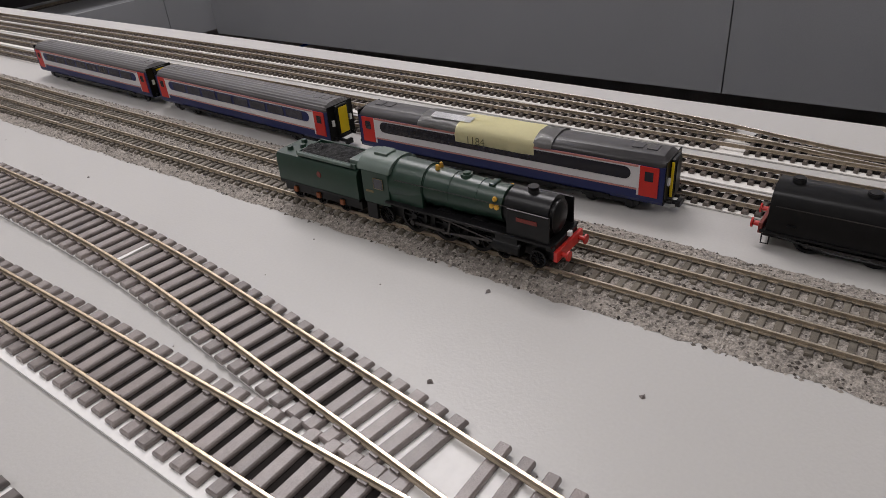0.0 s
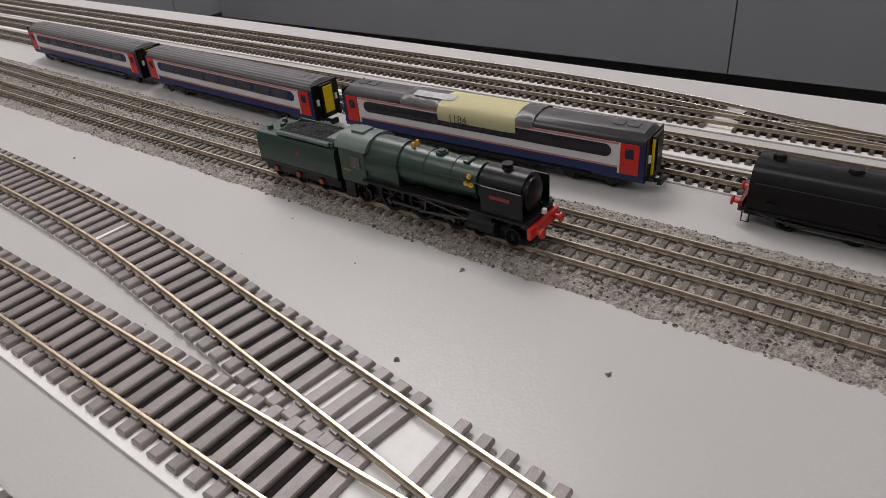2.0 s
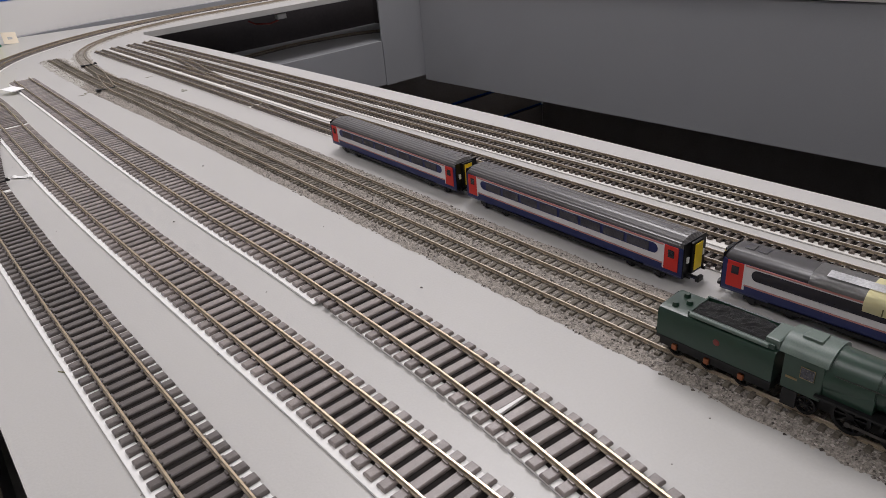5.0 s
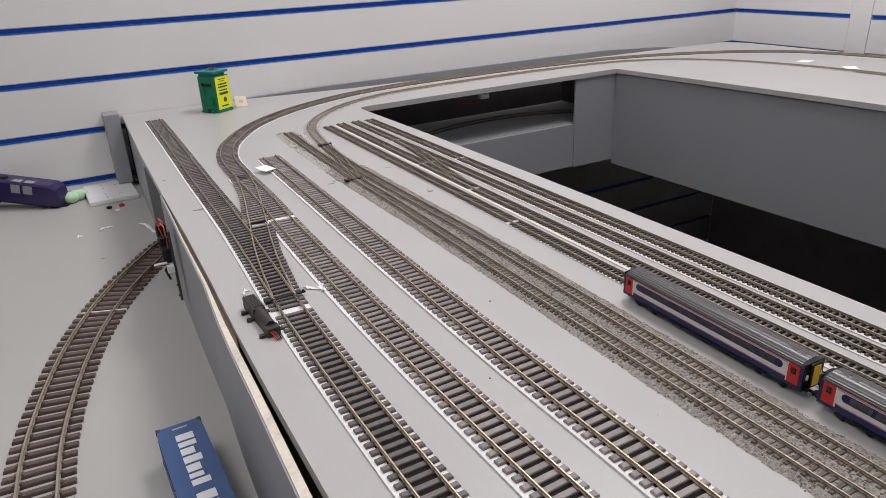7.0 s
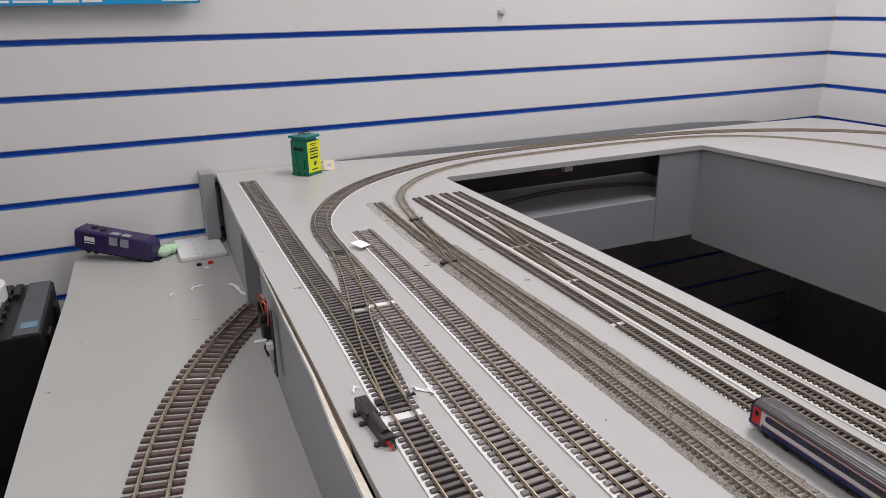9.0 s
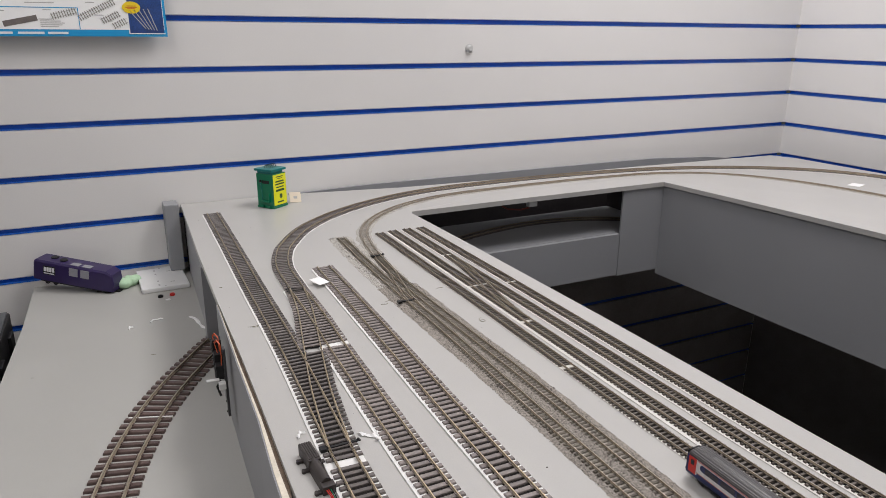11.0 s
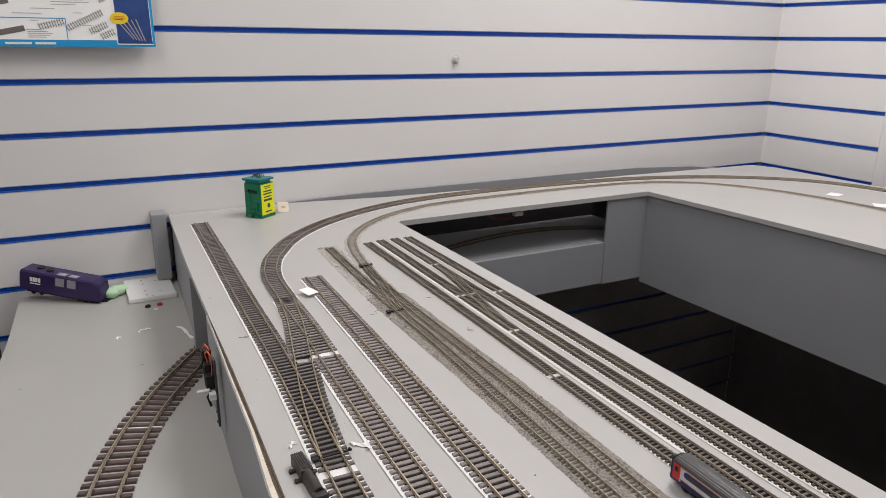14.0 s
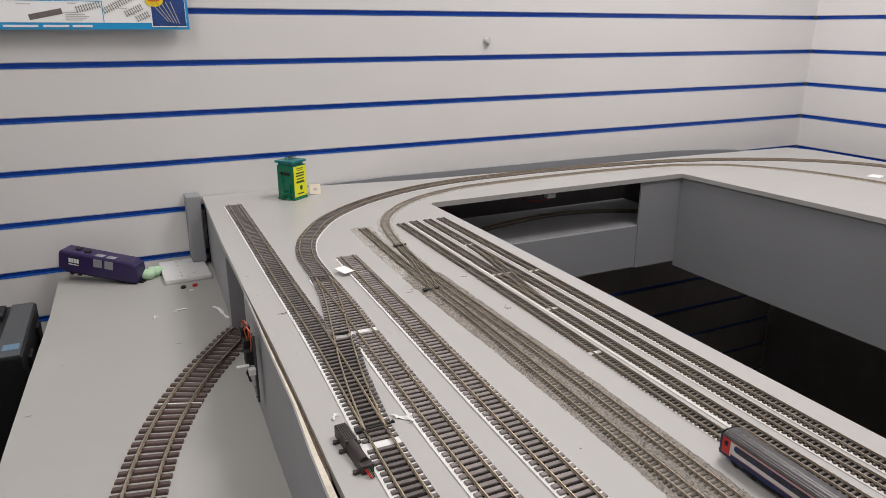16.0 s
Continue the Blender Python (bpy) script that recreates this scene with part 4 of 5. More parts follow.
    for a, b in zip(gv, gv[1:]):
        for k in range(12):
            coal.faces.new((a[k], a[k + 1], b[k + 1], b[k]))
    part("coal_load", coal, COAL, tender, "black crumbled coal load")
    for p in ((0.0060, 0.004), (0.0060, -0.004), (0.0095, 0.0)):
        part("filler_cap", cyl(0.0014, 0.0011, (p[0], p[1], 0.0193), (p[0], p[1], 0.0208), 12), LOCOGREEN, tender)
    part("locker", box(0.0418, 0.0472, -0.0060, 0.0060, 0.0190, 0.0226, 0.0008), CABROOF, tender, "pale teal locker at the tender front")
    part("fire_iron_tube", cyl(0.0008, 0.0008, (0.0140, -0.0074, 0.0204), (0.0440, -0.0074, 0.0204), 8, 0.0002), CABROOF, tender, smooth=True)
    part("tender_frame", box(0.0020, 0.0465, -0.0070, 0.0070, 0.0030, 0.0078, 0.0004), LOCOBLACK, lo)
    part("drawbar", box(0.0440, 0.0620, -0.0020, 0.0020, 0.0036, 0.0075), LOCOBLACK, lo)
    part("rear_coupling", box(-0.0035, 0.0030, -0.0016, 0.0016, 0.0035, 0.0052, 0.0004), LOCOBLACK, lo)
    part("ladder", box(0.0008, 0.0016, 0.003, 0.006, 0.008, 0.019), LOCOBLACK, tender)
    for side in (-1, 1):
        part("crest", cyl(0.0013, 0.0011, (0.0260, side * 0.0086, 0.0142), (0.0260, side * 0.00885, 0.0142), 12), DULLRED, tender, "small dull red crest")
        part("tender_sole", box(0.0015, 0.0470, side * 0.0080 - 0.0008, side * 0.0080 + 0.0008, 0.0070, 0.0080), LOCOBLACK, tender)
        for x in (0.0090, 0.0225, 0.0360):
            wheel(lo, x, side * 0.0055, 0.0036, 0.0036, 0.0014, LOCOBLACK, True)
            part("axle_box", box(x - 0.0010, x + 0.0010, side * 0.0072 - 0.0008, side * 0.0072 + 0.0008, 0.0032, 0.0054, 0.0002), RUST, lo, "rusty orange axle box")
    return lo


express_loco(pose(0.1872, -1.4165, ZN, 0, 0, -90.2) @ Matrix.Diagonal((1.03, 1.05, 1.11, 1)))

CL, CW = 0.1545, 0.0092


def coach(m, label, noted=False):
    """A small-scale express coach; local x along it from its centre, z from the rail tops."""
    co = tagged(thing("railway_coach", m), label, "coach", "train of coaches")
    h = CL / 2
    body = bmesh.new()
    side = [(-CW, 0.0068), (-CW * 0.90, 0.0052), (CW * 0.90, 0.0052), (CW, 0.0068), (CW, 0.0215), (-CW, 0.0215)]
    va = [[body.verts.new((x, y, z)) for y, z in side] for x in (-h, h)]
    for i in range(6):
        body.faces.new((va[0][i], va[0][(i + 1) % 6], va[1][(i + 1) % 6], va[1][i]))
    body.faces.new(va[0])
    body.faces.new(va[1][::-1])
    shell = part("body", body, NAVY, co, "navy lower body with white and coral stripes")
    arc = [(CW * 1.0 * math.sin(a), 0.0215 + 0.0043 * (math.cos(a) - math.cos(1.5)) ** 0.85) for a in [-1.5 + 3.0 * k / 22 for k in range(23)]]
    roof = bmesh.new()
    ribbed = []
    for k, (y, z) in enumerate(arc):
        up = 0.00022 if (k % 2 and not noted) else 0
        ribbed.append((y * (1 + up * 20), z + up))
    stations = [(-h, 0.90), (-h + 0.002, 1.0), (h - 0.002, 1.0), (h, 0.90)]
    rv = [[roof.verts.new((x, y * f, 0.0215 + (z - 0.0215) * (0.55 + 0.45 * (f - 0.9) * 10))) for y, z in ribbed] for x, f in stations]
    for a, b in zip(rv, rv[1:]):
        for i in range(22):
            roof.faces.new((a[i], a[i + 1], b[i + 1], b[i]))
    roof.faces.new(rv[0])
    roof.faces.new(rv[-1][::-1])
    rf = part("roof", roof, ROOFDARK if noted else COACHROOF, co, "plain dark grey roof" if noted else "ribbed dark grey roof", noted)
    for x in (-h + 0.008, h - 0.008, -h + 0.014, h - 0.014):
        part("roof_vent", box(x - 0.0022, x + 0.0022, -0.0024, 0.0024, 0.0248, 0.0258, 0.0003), ROOFDARK if noted else COACHROOF, rf)
    for s in (-1, 1):
        y = s * CW
        def strip(name, x0, x1, z0, z1, mat, out=0.0002, label="", parent=shell, bevel=0.0):
            return part(name, box(x0, x1, min(y, y + s * out) - 0.0001, max(y, y + s * out) + 0.0001, z0, z1, bevel), mat, parent, label)
        strip("white_stripe", -h + 0.0105, h - 0.0105, 0.0114, 0.0142, COACHWHITE, 0.0002, "white waist stripe")
        strip("upper_panel", -h + 0.0105, h - 0.0105, 0.0142, 0.0205, COACHWHITE, 0.00015, "off-white window surround")
        strip("lining", -h + 0.0105, h - 0.0105, 0.0205, 0.0213, PINK, 0.0003, "coral cantrail line")
        strip("lining", -h + 0.0105, h - 0.0105, 0.0106, 0.0112, PINK, 0.0002, "coral lower line")
        band = bmesh.new()
        x0, x1, z0, z1 = -h + 0.0135, h - 0.0135, 0.0146, 0.0199
        rr, zc = (z1 - z0) / 2, (z0 + z1) / 2
        out = [(x1 - rr + rr * math.sin(a), zc + rr * math.cos(a)) for a in [math.pi * k / 10 for k in range(11)]] + [(x0 + rr - rr * math.sin(a), zc - rr * math.cos(a)) for a in [math.pi * k / 10 for k in range(11)]]
        fa = [band.verts.new((x, y + s * 0.0002, z)) for x, z in out]
        fb = [band.verts.new((x, y + s * 0.00045, z)) for x, z in out]
        band.faces.new(fa)
        band.faces.new(fb[::-1])
        for i in range(len(out)):
            band.faces.new((fa[i], fa[(i + 1) % len(out)], fb[(i + 1) % len(out)], fb[i]))
        win = part("window_band", band, NAVY if not noted else COACHGLASS, shell, "long dark window band with rounded ends")
        if not noted:
            n = 8
            for k in range(n):
                a = x0 + 0.004 + (x1 - x0 - 0.008) * k / n
                b = x0 + 0.004 + (x1 - x0 - 0.008) * (k + 1) / n
                part("window_pane", box(a + 0.0010, b - 0.0010, y + s * 0.0005 - 0.0001, y + s * 0.0005 + 0.0001, z0 + 0.0005, z1 - 0.0005), COACHPANE, win)
        for e in (-1, 1):
            a, b = sorted((e * (h - 0.0022), e * (h - 0.0098)))
            d = strip("door", a, b, 0.0085, 0.0212, RED, 0.0003, "bright red end door")
            c = (a + b) / 2
            part("door_window", box(c - 0.0017, c + 0.0017, y + s * 0.0003, y + s * 0.0005, 0.0152, 0.0192), COACHGLASS, d)
            a, b = sorted((e * (h - 0.0098), e * (h - 0.0107)))
            strip("door_edge", a, b, 0.0085, 0.0212, COACHWHITE, 0.0002)
        strip("skirt", -h + 0.022, h - 0.022, 0.0046, 0.0058, LOCOBLACK, -0.0008)
    for e in (-1, 1):
        g = part("end_plate", box(min(e * h, e * (h + 0.0005)), max(e * h, e * (h + 0.0005)), -CW * 0.97, CW * 0.97, 0.0056, 0.0240, 0.0002), LOCOBLACK, co, "black coach end")
        x0, x1 = sorted((e * (h + 0.0004), e * (h + 0.0022)))
        part("gangway", box(x0, x1, -0.0042, 0.0042, 0.0072, 0.0236, 0.0006), LOCOBLACK, g)
        x0, x1 = sorted((e * (h + 0.0022), e * (h + 0.0026)))
        part("gangway_door", box(x0, x1, -0.0030, 0.0030, 0.0088, 0.0226, 0.0002), LOCOBLACK if noted else YELLOW, g, "" if noted else "yellow gangway shield")
        if noted:
            part("gangway_edge", box(*sorted((e * (h + 0.0010), e * (h + 0.0020))), -0.0046, -0.0041, 0.0078, 0.0226), YELLOW, g, "thin yellow gangway edge")
        for yy in (-0.0062, 0.0062):
            part("jumper_box", box(*sorted((e * (h + 0.0005), e * (h + 0.0013))), yy - 0.0007, yy + 0.0007, 0.0135, 0.0165), WHITEPL, g)
            part("buffer", cyl(0.0009, 0.0009, (e * (h + 0.0004), yy, 0.0066), (e * (h + 0.0028), yy, 0.0066), 10), LOCOBLACK, g)
        cpl = bmesh.new()
        add_box(cpl, *sorted((e * (h - 0.004), e * (h + 0.0045))), -0.0008, 0.0008, 0.0030, 0.0042)
        add_box(cpl, *sorted((e * (h + 0.0030), e * (h + 0.0050))), -0.0022, 0.0022, 0.0026, 0.0052, 0.0004)
        part("coupling", cpl, BLACKPL, co, "black plastic coupling")
        bog = bmesh.new()
        xc = e * (h - 0.0225)
        for s in (-1, 1):
            add_box(bog, xc - 0.0125, xc + 0.0125, s * 0.0066 - 0.0006, s * 0.0066 + 0.0006, 0.0026, 0.0046, 0.0003)
            for q in (-0.0085, 0.0085):
                add_box(bog, xc + q - 0.0016, xc + q + 0.0016, s * 0.0070 - 0.0008, s * 0.0070 + 0.0008, 0.0020, 0.0046, 0.0003)
        add_box(bog, xc - 0.003, xc + 0.003, -0.0064, 0.0064, 0.0030, 0.0052)
        bg = part("bogie", bog, BLACKPL, co)
        for q in (-0.0085, 0.0085):
            for s in (-1, 1):
                wheel(bg, xc + q, s * 0.0052, 0.0031, 0.0031, 0.0014, LOCOBLACK)
    tanks = bmesh.new()
    add_box(tanks, -0.030, 0.030, -0.0070, 0.0070, 0.0022, 0.0054, 0.0006)
    part("underframe", tanks, LOCOBLACK, co)
    if noted:
        def wrap(name, x0, x1, drop0, drop1, mat, lift, label):
            """A sheet folded over the roof and down both sides."""
            bm = bmesh.new()
            prof = [(-CW - 0.0004 - lift, 0.0215 - drop0)] + [(-CW - 0.0008 - lift, 0.0212)] * (drop0 > 0) + [(yy * 1.05, zz + 0.0002 + lift) for yy, zz in arc[1:-1]] + [(CW + 0.0008 + lift, 0.0212)] * (drop1 > 0) + [(CW + 0.0004 + lift, 0.0215 - drop1)]
            lv = [[bm.verts.new((x, yy + 0.0002 * math.sin(x * 700), zz + 0.0001 * math.sin(yy * 900 + x * 500))) for yy, zz in prof] for x in [x0 + (x1 - x0) * k / 6 for k in range(7)]]
            for a, b in zip(lv, lv[1:]):
                for i in range(len(prof) - 1):
                    bm.faces.new((a[i], a[i + 1], b[i + 1], b[i]))
            bmesh.ops.solidify(bm, geom=bm.faces[:], thickness=0.0001)
            return part(name, bm, mat, co, label, True)
        wrap("tape", -0.0405, -0.0185, 0.0, 0.0, TAPE2, 0.00005, "strip of clear tape on the roof")
        wrap("sticky_note", -0.0190, 0.0210, 0.0042, 0.0055, NOTE, 0.0003, "pale yellow note folded over the coach")
        wrap("tape", 0.0205, 0.0290, 0.0, 0.0, TAPE2, 0.0004, "strip of clear tape on the roof")
        lettering("note_number", "1184", 0.0050, INK, co, Matrix.Translation((-0.0080, -CW - 0.00145, 0.0177)) @ Matrix.Rotation(radians(90), 4, "X"))
        # pale strip over the tape, painting the highlight streak along it
        sh = bmesh.new()
        pts = [arc[k] for k in (6, 7, 8, 9, 10)]
        lv = [[sh.verts.new((x, yy * 1.03, zz + 0.0012 + 0.0002 * math.sin(x * 1500))) for yy, zz in pts] for x in [-0.0350 + 0.022 * k / 5 for k in range(6)]]
        for a, b in zip(lv, lv[1:]):
            for i in range(4):
                sh.faces.new((a[i], a[i + 1], b[i + 1], b[i]))
        bmesh.ops.solidify(sh, geom=sh.faces[:], thickness=0.0001)
        part("shiny_tape", sh, TAPE, co, "wrinkled clear tape, bright highlight put into its colour", True)
    return co


COACHES = [((0.2520, -1.0765), (0.2467, -1.2310)), ((0.2462, -1.2420), (0.2410, -1.3965)), ((0.2462, -1.4130), (0.2503, -1.5675))]


def along(a, b):
    """A pose on the board, midway between two ends of a vehicle."""
    return pose((a[0] + b[0]) / 2, (a[1] + b[1]) / 2, 0.0002, 0, 0, math.degrees(math.atan2(b[1] - a[1], b[0] - a[0])))


first = coach(along(*COACHES[0]), "navy and white model coach with red doors and ribbed roof")
copy_thing(first, along(*COACHES[1]))
coach(along(*COACHES[2]), "navy and white model coach with a yellow note taped on", True)


def tank_engine(m):
    """A small black shunting engine; local x ahead, z from the rail tops."""
    te = tagged(thing("tank_locomotive", m), "black model tank engine with red buffers standing behind the coaches", "locomotive")
    pr = bmesh.new()
    prof = [(-0.0085, 0.0062), (0.0085, 0.0062), (0.0085, 0.0160), (0.0074, 0.0196), (0.0048, 0.0218), (0, 0.0226), (-0.0048, 0.0218), (-0.0074, 0.0196), (-0.0085, 0.0160)]
    va = [[pr.verts.new((x, y, z)) for y, z in prof] for x in (-0.066, -0.006)]
    for i in range(9):
        pr.faces.new((va[0][i], va[0][(i + 1) % 9], va[1][(i + 1) % 9], va[1][i]))
    pr.faces.new(va[0])
    pr.faces.new(va[1][::-1])
    part("saddle_tank", pr, LOCOBLACK, te, "rounded satin black tank", True)
    part("cab", box(-0.086, -0.064, -0.0088, 0.0088, 0.0062, 0.0245, 0.0012), LOCOBLACK, te)
    part("frames", box(-0.088, -0.0045, -0.0042, 0.0042, 0.0020, 0.0064, 0.0003), LOCOBLACK, te)
    part("chimney", cyl(0.0024, 0.0021, (-0.0125, 0, 0.0220), (-0.0125, 0, 0.0242), 16, 0.0003), LOCOBLACK, te, smooth=True)
    part("filler", cyl(0.0026, 0.0024, (-0.036, 0, 0.0222), (-0.036, 0, 0.0236), 16, 0.0003), LOCOBLACK, te, smooth=True)
    part("buffer_beam", box(-0.0048, -0.0034, -0.0086, 0.0086, 0.0050, 0.0088, 0.0002), DULLRED, te, "dull red buffer beam")
    for s in (-1, 1):
        b = bmesh.new()
        add_cyl(b, 0.0010, 0.0008, (-0.0034, s * 0.0060, 0.0072), (-0.0010, s * 0.0060, 0.0072), 10)
        add_cyl(b, 0.0017, 0.0017, (-0.0010, s * 0.0060, 0.0072), (-0.0004, s * 0.0060, 0.0072), 14)
        part("buffer", b, RED, te, "small red buffer")
        part("rail_guard", tube([(-0.0050, s * 0.0080, 0.0050), (-0.0050, s * 0.0080, 0.0012), (-0.0075, s * 0.0080, 0.0012), (-0.0075, s * 0.0080, 0.0050)], 0.0003, 5), LOCOBLACK, te)
        part("handrail", tube([(-0.064, s * 0.0087, 0.0162), (-0.036, s * 0.0089, 0.0162), (-0.008, s * 0.0087, 0.0162)], 0.00022, 5), STEEL, te)
        rod = bmesh.new()
        add_box(rod, -0.061, -0.019, s * 0.0072 - 0.0003, s * 0.0072 + 0.0003, 0.0030, 0.0040)
        for x in (-0.020, -0.041, -0.060):
            add_cyl(rod, 0.0010, 0.0010, (x, s * 0.0066, 0.0035), (x, s * 0.0078, 0.0035), 10)
        part("coupling_rod", rod, STEEL, te, "dull steel coupling rod")
        for x in (-0.0142, -0.0475):
            part("tank_step", box(x - 0.0015, x + 0.0015, s * 0.0085, s * 0.0097, 0.0096, 0.0102), LOCOBLACK, te)
        part("footplate", box(-0.088, -0.0040, s * 0.0078 - 0.0014, s * 0.0078 + 0.0014, 0.0058, 0.0066), LOCOBLACK, te)
        part("brake_pipe", tube([(-0.010, s * 0.0089, 0.0056), (-0.026, s * 0.0092, 0.0034), (-0.05, s * 0.0092, 0.0034), (-0.082, s * 0.0092, 0.0040)], 0.0004, 5), LOCOBLACK, te)
        for x in (-0.020, -0.041, -0.060):
            wheel(te, x, s * 0.0055, 0.0052, 0.0052, 0.0016, LOCOBLACK, True)
    return te


tank_engine(pose(0.2465, -1.6010, 0.0002, 0, 0, 90) @ Matrix.Diagonal((1, 1.05, 1.06, 1)))


# ---- things on the lower shelf ----
def purple_body(m):
    """A purple track-cleaning wagon with a dark chassis; local x along it, z from the shelf."""
    w = tagged(thing("cleaning_wagon", m), "purple plastic model wagon resting on the grey shelf", "model wagon")
    bm = bmesh.new()
    st = [(-0.086, 0.97, 0.036), (-0.083, 1.0, 0.038), (0.064, 1.0, 0.038), (0.077, 0.95, 0.0335), (0.082, 0.92, 0.020)]
    rings = []
    for x, f, zt in st:
        y = 0.018 * f
        rings.append([bm.verts.new(q) for q in ((x, -y, 0.008), (x, y, 0.008), (x, y, zt - 0.0028), (x, y * 0.88, zt), (x, -y * 0.88, zt), (x, -y, zt - 0.0028))])
    for a, b in zip(rings, rings[1:]):
        for i in range(6):
            bm.faces.new((a[i], a[(i + 1) % 6], b[(i + 1) % 6], b[i]))
    bm.faces.new(rings[0])
    bm.faces.new(rings[-1][::-1])
    body = part("body", bm, PURPLE, w, "glossy purple moulded body")
    for x in (-0.002, 0.022):
        part("roof_window", box(x - 0.009, x + 0.009, -0.0152, -0.0030, 0.0378, 0.0386), WINGREY, body, "pale square roof panel")
        part("side_window", box(x - 0.009, x + 0.009, -0.0186, -0.0178, 0.0220, 0.0342), WINGREY, body, "pale square window")
    sign = part("side_sign", box(-0.066, -0.040, -0.0186, -0.0178, 0.0180, 0.0310), BLACKPL, body, "black maker's panel with white bars")
    for k, (a, b) in enumerate(((-0.064, -0.059), (-0.058, -0.0535), (-0.0525, -0.048), (-0.047, -0.042))):
        part("sign_bar", box(a, b, -0.0189, -0.0185, 0.0225, 0.0292), PRINTW, sign)
    part("sign_line", box(-0.064, -0.042, -0.0189, -0.0185, 0.0190, 0.0206), PRINTW, sign)
    for x in (-0.056, -0.034):
        part("roof_fan", cyl(0.0075, 0.0070, (x, 0.004 if x < -0.05 else -0.001, 0.0376), (x, 0.004 if x < -0.05 else -0.001, 0.0398), 20, 0.0005), BLACKPL, body, smooth=True)
    part("chassis", box(-0.076, 0.074, -0.012, 0.012, 0.0035, 0.0085, 0.001), BLACKPL, w)
    for x in (-0.062, -0.045, 0.048, 0.064):
        for s in (-1, 1):
            wheel(w, x, s * 0.0095, 0.0058, 0.0058, 0.0022, BLACKPL)
    for e in (-1, 1):
        part("coupling", box(*sorted((e * 0.075, e * 0.090)), -0.006, 0.006, 0.004, 0.0075, 0.001), BLACKPL, w)
    return w


purple_body(pose(-0.1915, -0.0510, LOW + 0.0052, 0, 9.2, -30.5) @ Matrix.Diagonal((0.867, 1.0, 1.22, 1)))


def socket_plate(m):
    s = tagged(thing("socket_plate", m), "white plastic double socket faceplate lying face up", "socket plate")
    part("plate", box(-0.041, 0.041, -0.0585, 0.0585, 0, 0.0090, 0.0025), WHITEPL, s)
    for y in (-0.034, 0.030):
        for dx, dy, lx, ly in ((0.014, 0.0, 0.0035, 0.0015), (-0.010, -0.011, 0.0015, 0.0035), (-0.010, 0.011, 0.0015, 0.0035)):
            part("socket_hole", box(dx - lx, dx + lx, y + dy - ly, y + dy + ly, 0.0086, 0.0091), PRINTPALE, s)
    for y in (-0.053, 0.053):
        part("screw_hole", cyl(0.002, 0.002, (0, y, 0.0086), (0, y, 0.0091), 10), PRINTPALE, s)
    return s


socket_plate(pose(-0.0525, -0.0675, LOW, 0, 0, 1.5))
foam = bmesh.new()
for k, (x, y, r) in enumerate(((0, 0, 0.012), (0.010, 0.012, 0.012), (0.018, 0.020, 0.010), (0.006, 0.022, 0.009))):
    bmesh.ops.create_icosphere(foam, subdivisions=3, radius=r, matrix=pose(x, y, r * 0.8) @ Matrix.Diagonal((1.2, 0.9, 0.85, 1)))
for v in foam.verts:
    v.co += Vector((noise.noise(v.co * 120), noise.noise(v.co * 120 + Vector((9, 0, 0))), noise.noise(v.co * 120 + Vector((0, 9, 0))))) * 0.0025
    v.co.z = max(v.co.z, 0.0001)
tagged(part("foam_scrap", foam, FOAM, None, smooth=True, at=pose(-0.118, -0.078, LOW)), "crumpled pale green foam scrap beside the socket plate", "foam scrap")
for x, y, mt, nm, lb in ((-0.064, -0.154, BLACKPL, "black_washer", "small black plastic cap on the shelf"), (-0.044, -0.152, RED, "red_washer", "small red plastic cap on the shelf"), (-0.053, -0.172, WHITEPL, "white_washer", "small white plastic disc on the shelf")):
    ring = bmesh.new()
    t = 0.004 if mt is not WHITEPL else 0.001
    add_cyl(ring, 0.0048, 0.0044, (0, 0, 0), (0, 0, t), 18, 0.0006)
    if mt is not WHITEPL:
        add_cyl(ring, 0.0024, 0.0024, (0, 0, t - 0.0003), (0, 0, t + 0.0006), 12)
    tagged(part(nm, ring, mt, None, smooth=True, at=pose(x, y, LOW)), lb, "plastic cap", "loose plastic caps")


def scrap(x, y, z, lx, ly, turn, seed, label="torn white paper scrap lying on the board"):
    """A torn bit of paper, slightly curled."""
    rng = random.Random(seed)
    bm = bmesh.new()
    n = 8
    rows = []
    for i in range(n + 1):
        f = i / n - 0.5
        w = ly * (0.6 + 0.5 * rng.random()) / 2
        off_y = ly * 0.5 * math.sin(f * 5 + seed)
        c = 0.0006 + 0.0022 * abs(math.sin(i * 0.9 + seed))
        rows.append([bm.verts.new((f * lx, off_y - w, c * 0.4)), bm.verts.new((f * lx, off_y, c)), bm.verts.new((f * lx, off_y + w, c * 0.3))])
    for a, b in zip(rows, rows[1:]):
        for k in range(2):
            bm.faces.new((a[k], a[k + 1], b[k + 1], b[k]))
    bmesh.ops.recalc_face_normals(bm, faces=bm.faces[:])
    bmesh.ops.solidify(bm, geom=bm.faces[:], thickness=0.0002)
    return tagged(part("paper_scrap", bm, PAPER, None, at=pose(x, y, z + 0.0002, 0, 0, turn)), label, "paper scrap", "paper scraps")


scrap(-0.120, -0.276, LOW, 0.008, 0.008, 20, 1)
scrap(-0.081, -0.260, LOW, 0.022, 0.006, 30, 2)
scrap(-0.020, -0.298, LOW, 0.064, 0.007, -70, 3, "curled white paper strip on the lower shelf")
scrap(0.047, -0.917, 0.0, 0.014, 0.011, 15, 4, "white torn label scrap beside the turnout")
scrap(0.052, -0.925, 0.0, 0.008, 0.006, 70, 5, "white torn label scrap beside the turnout")
scrap(-0.130, -0.558, LOW, 0.007, 0.004, 60, 6)
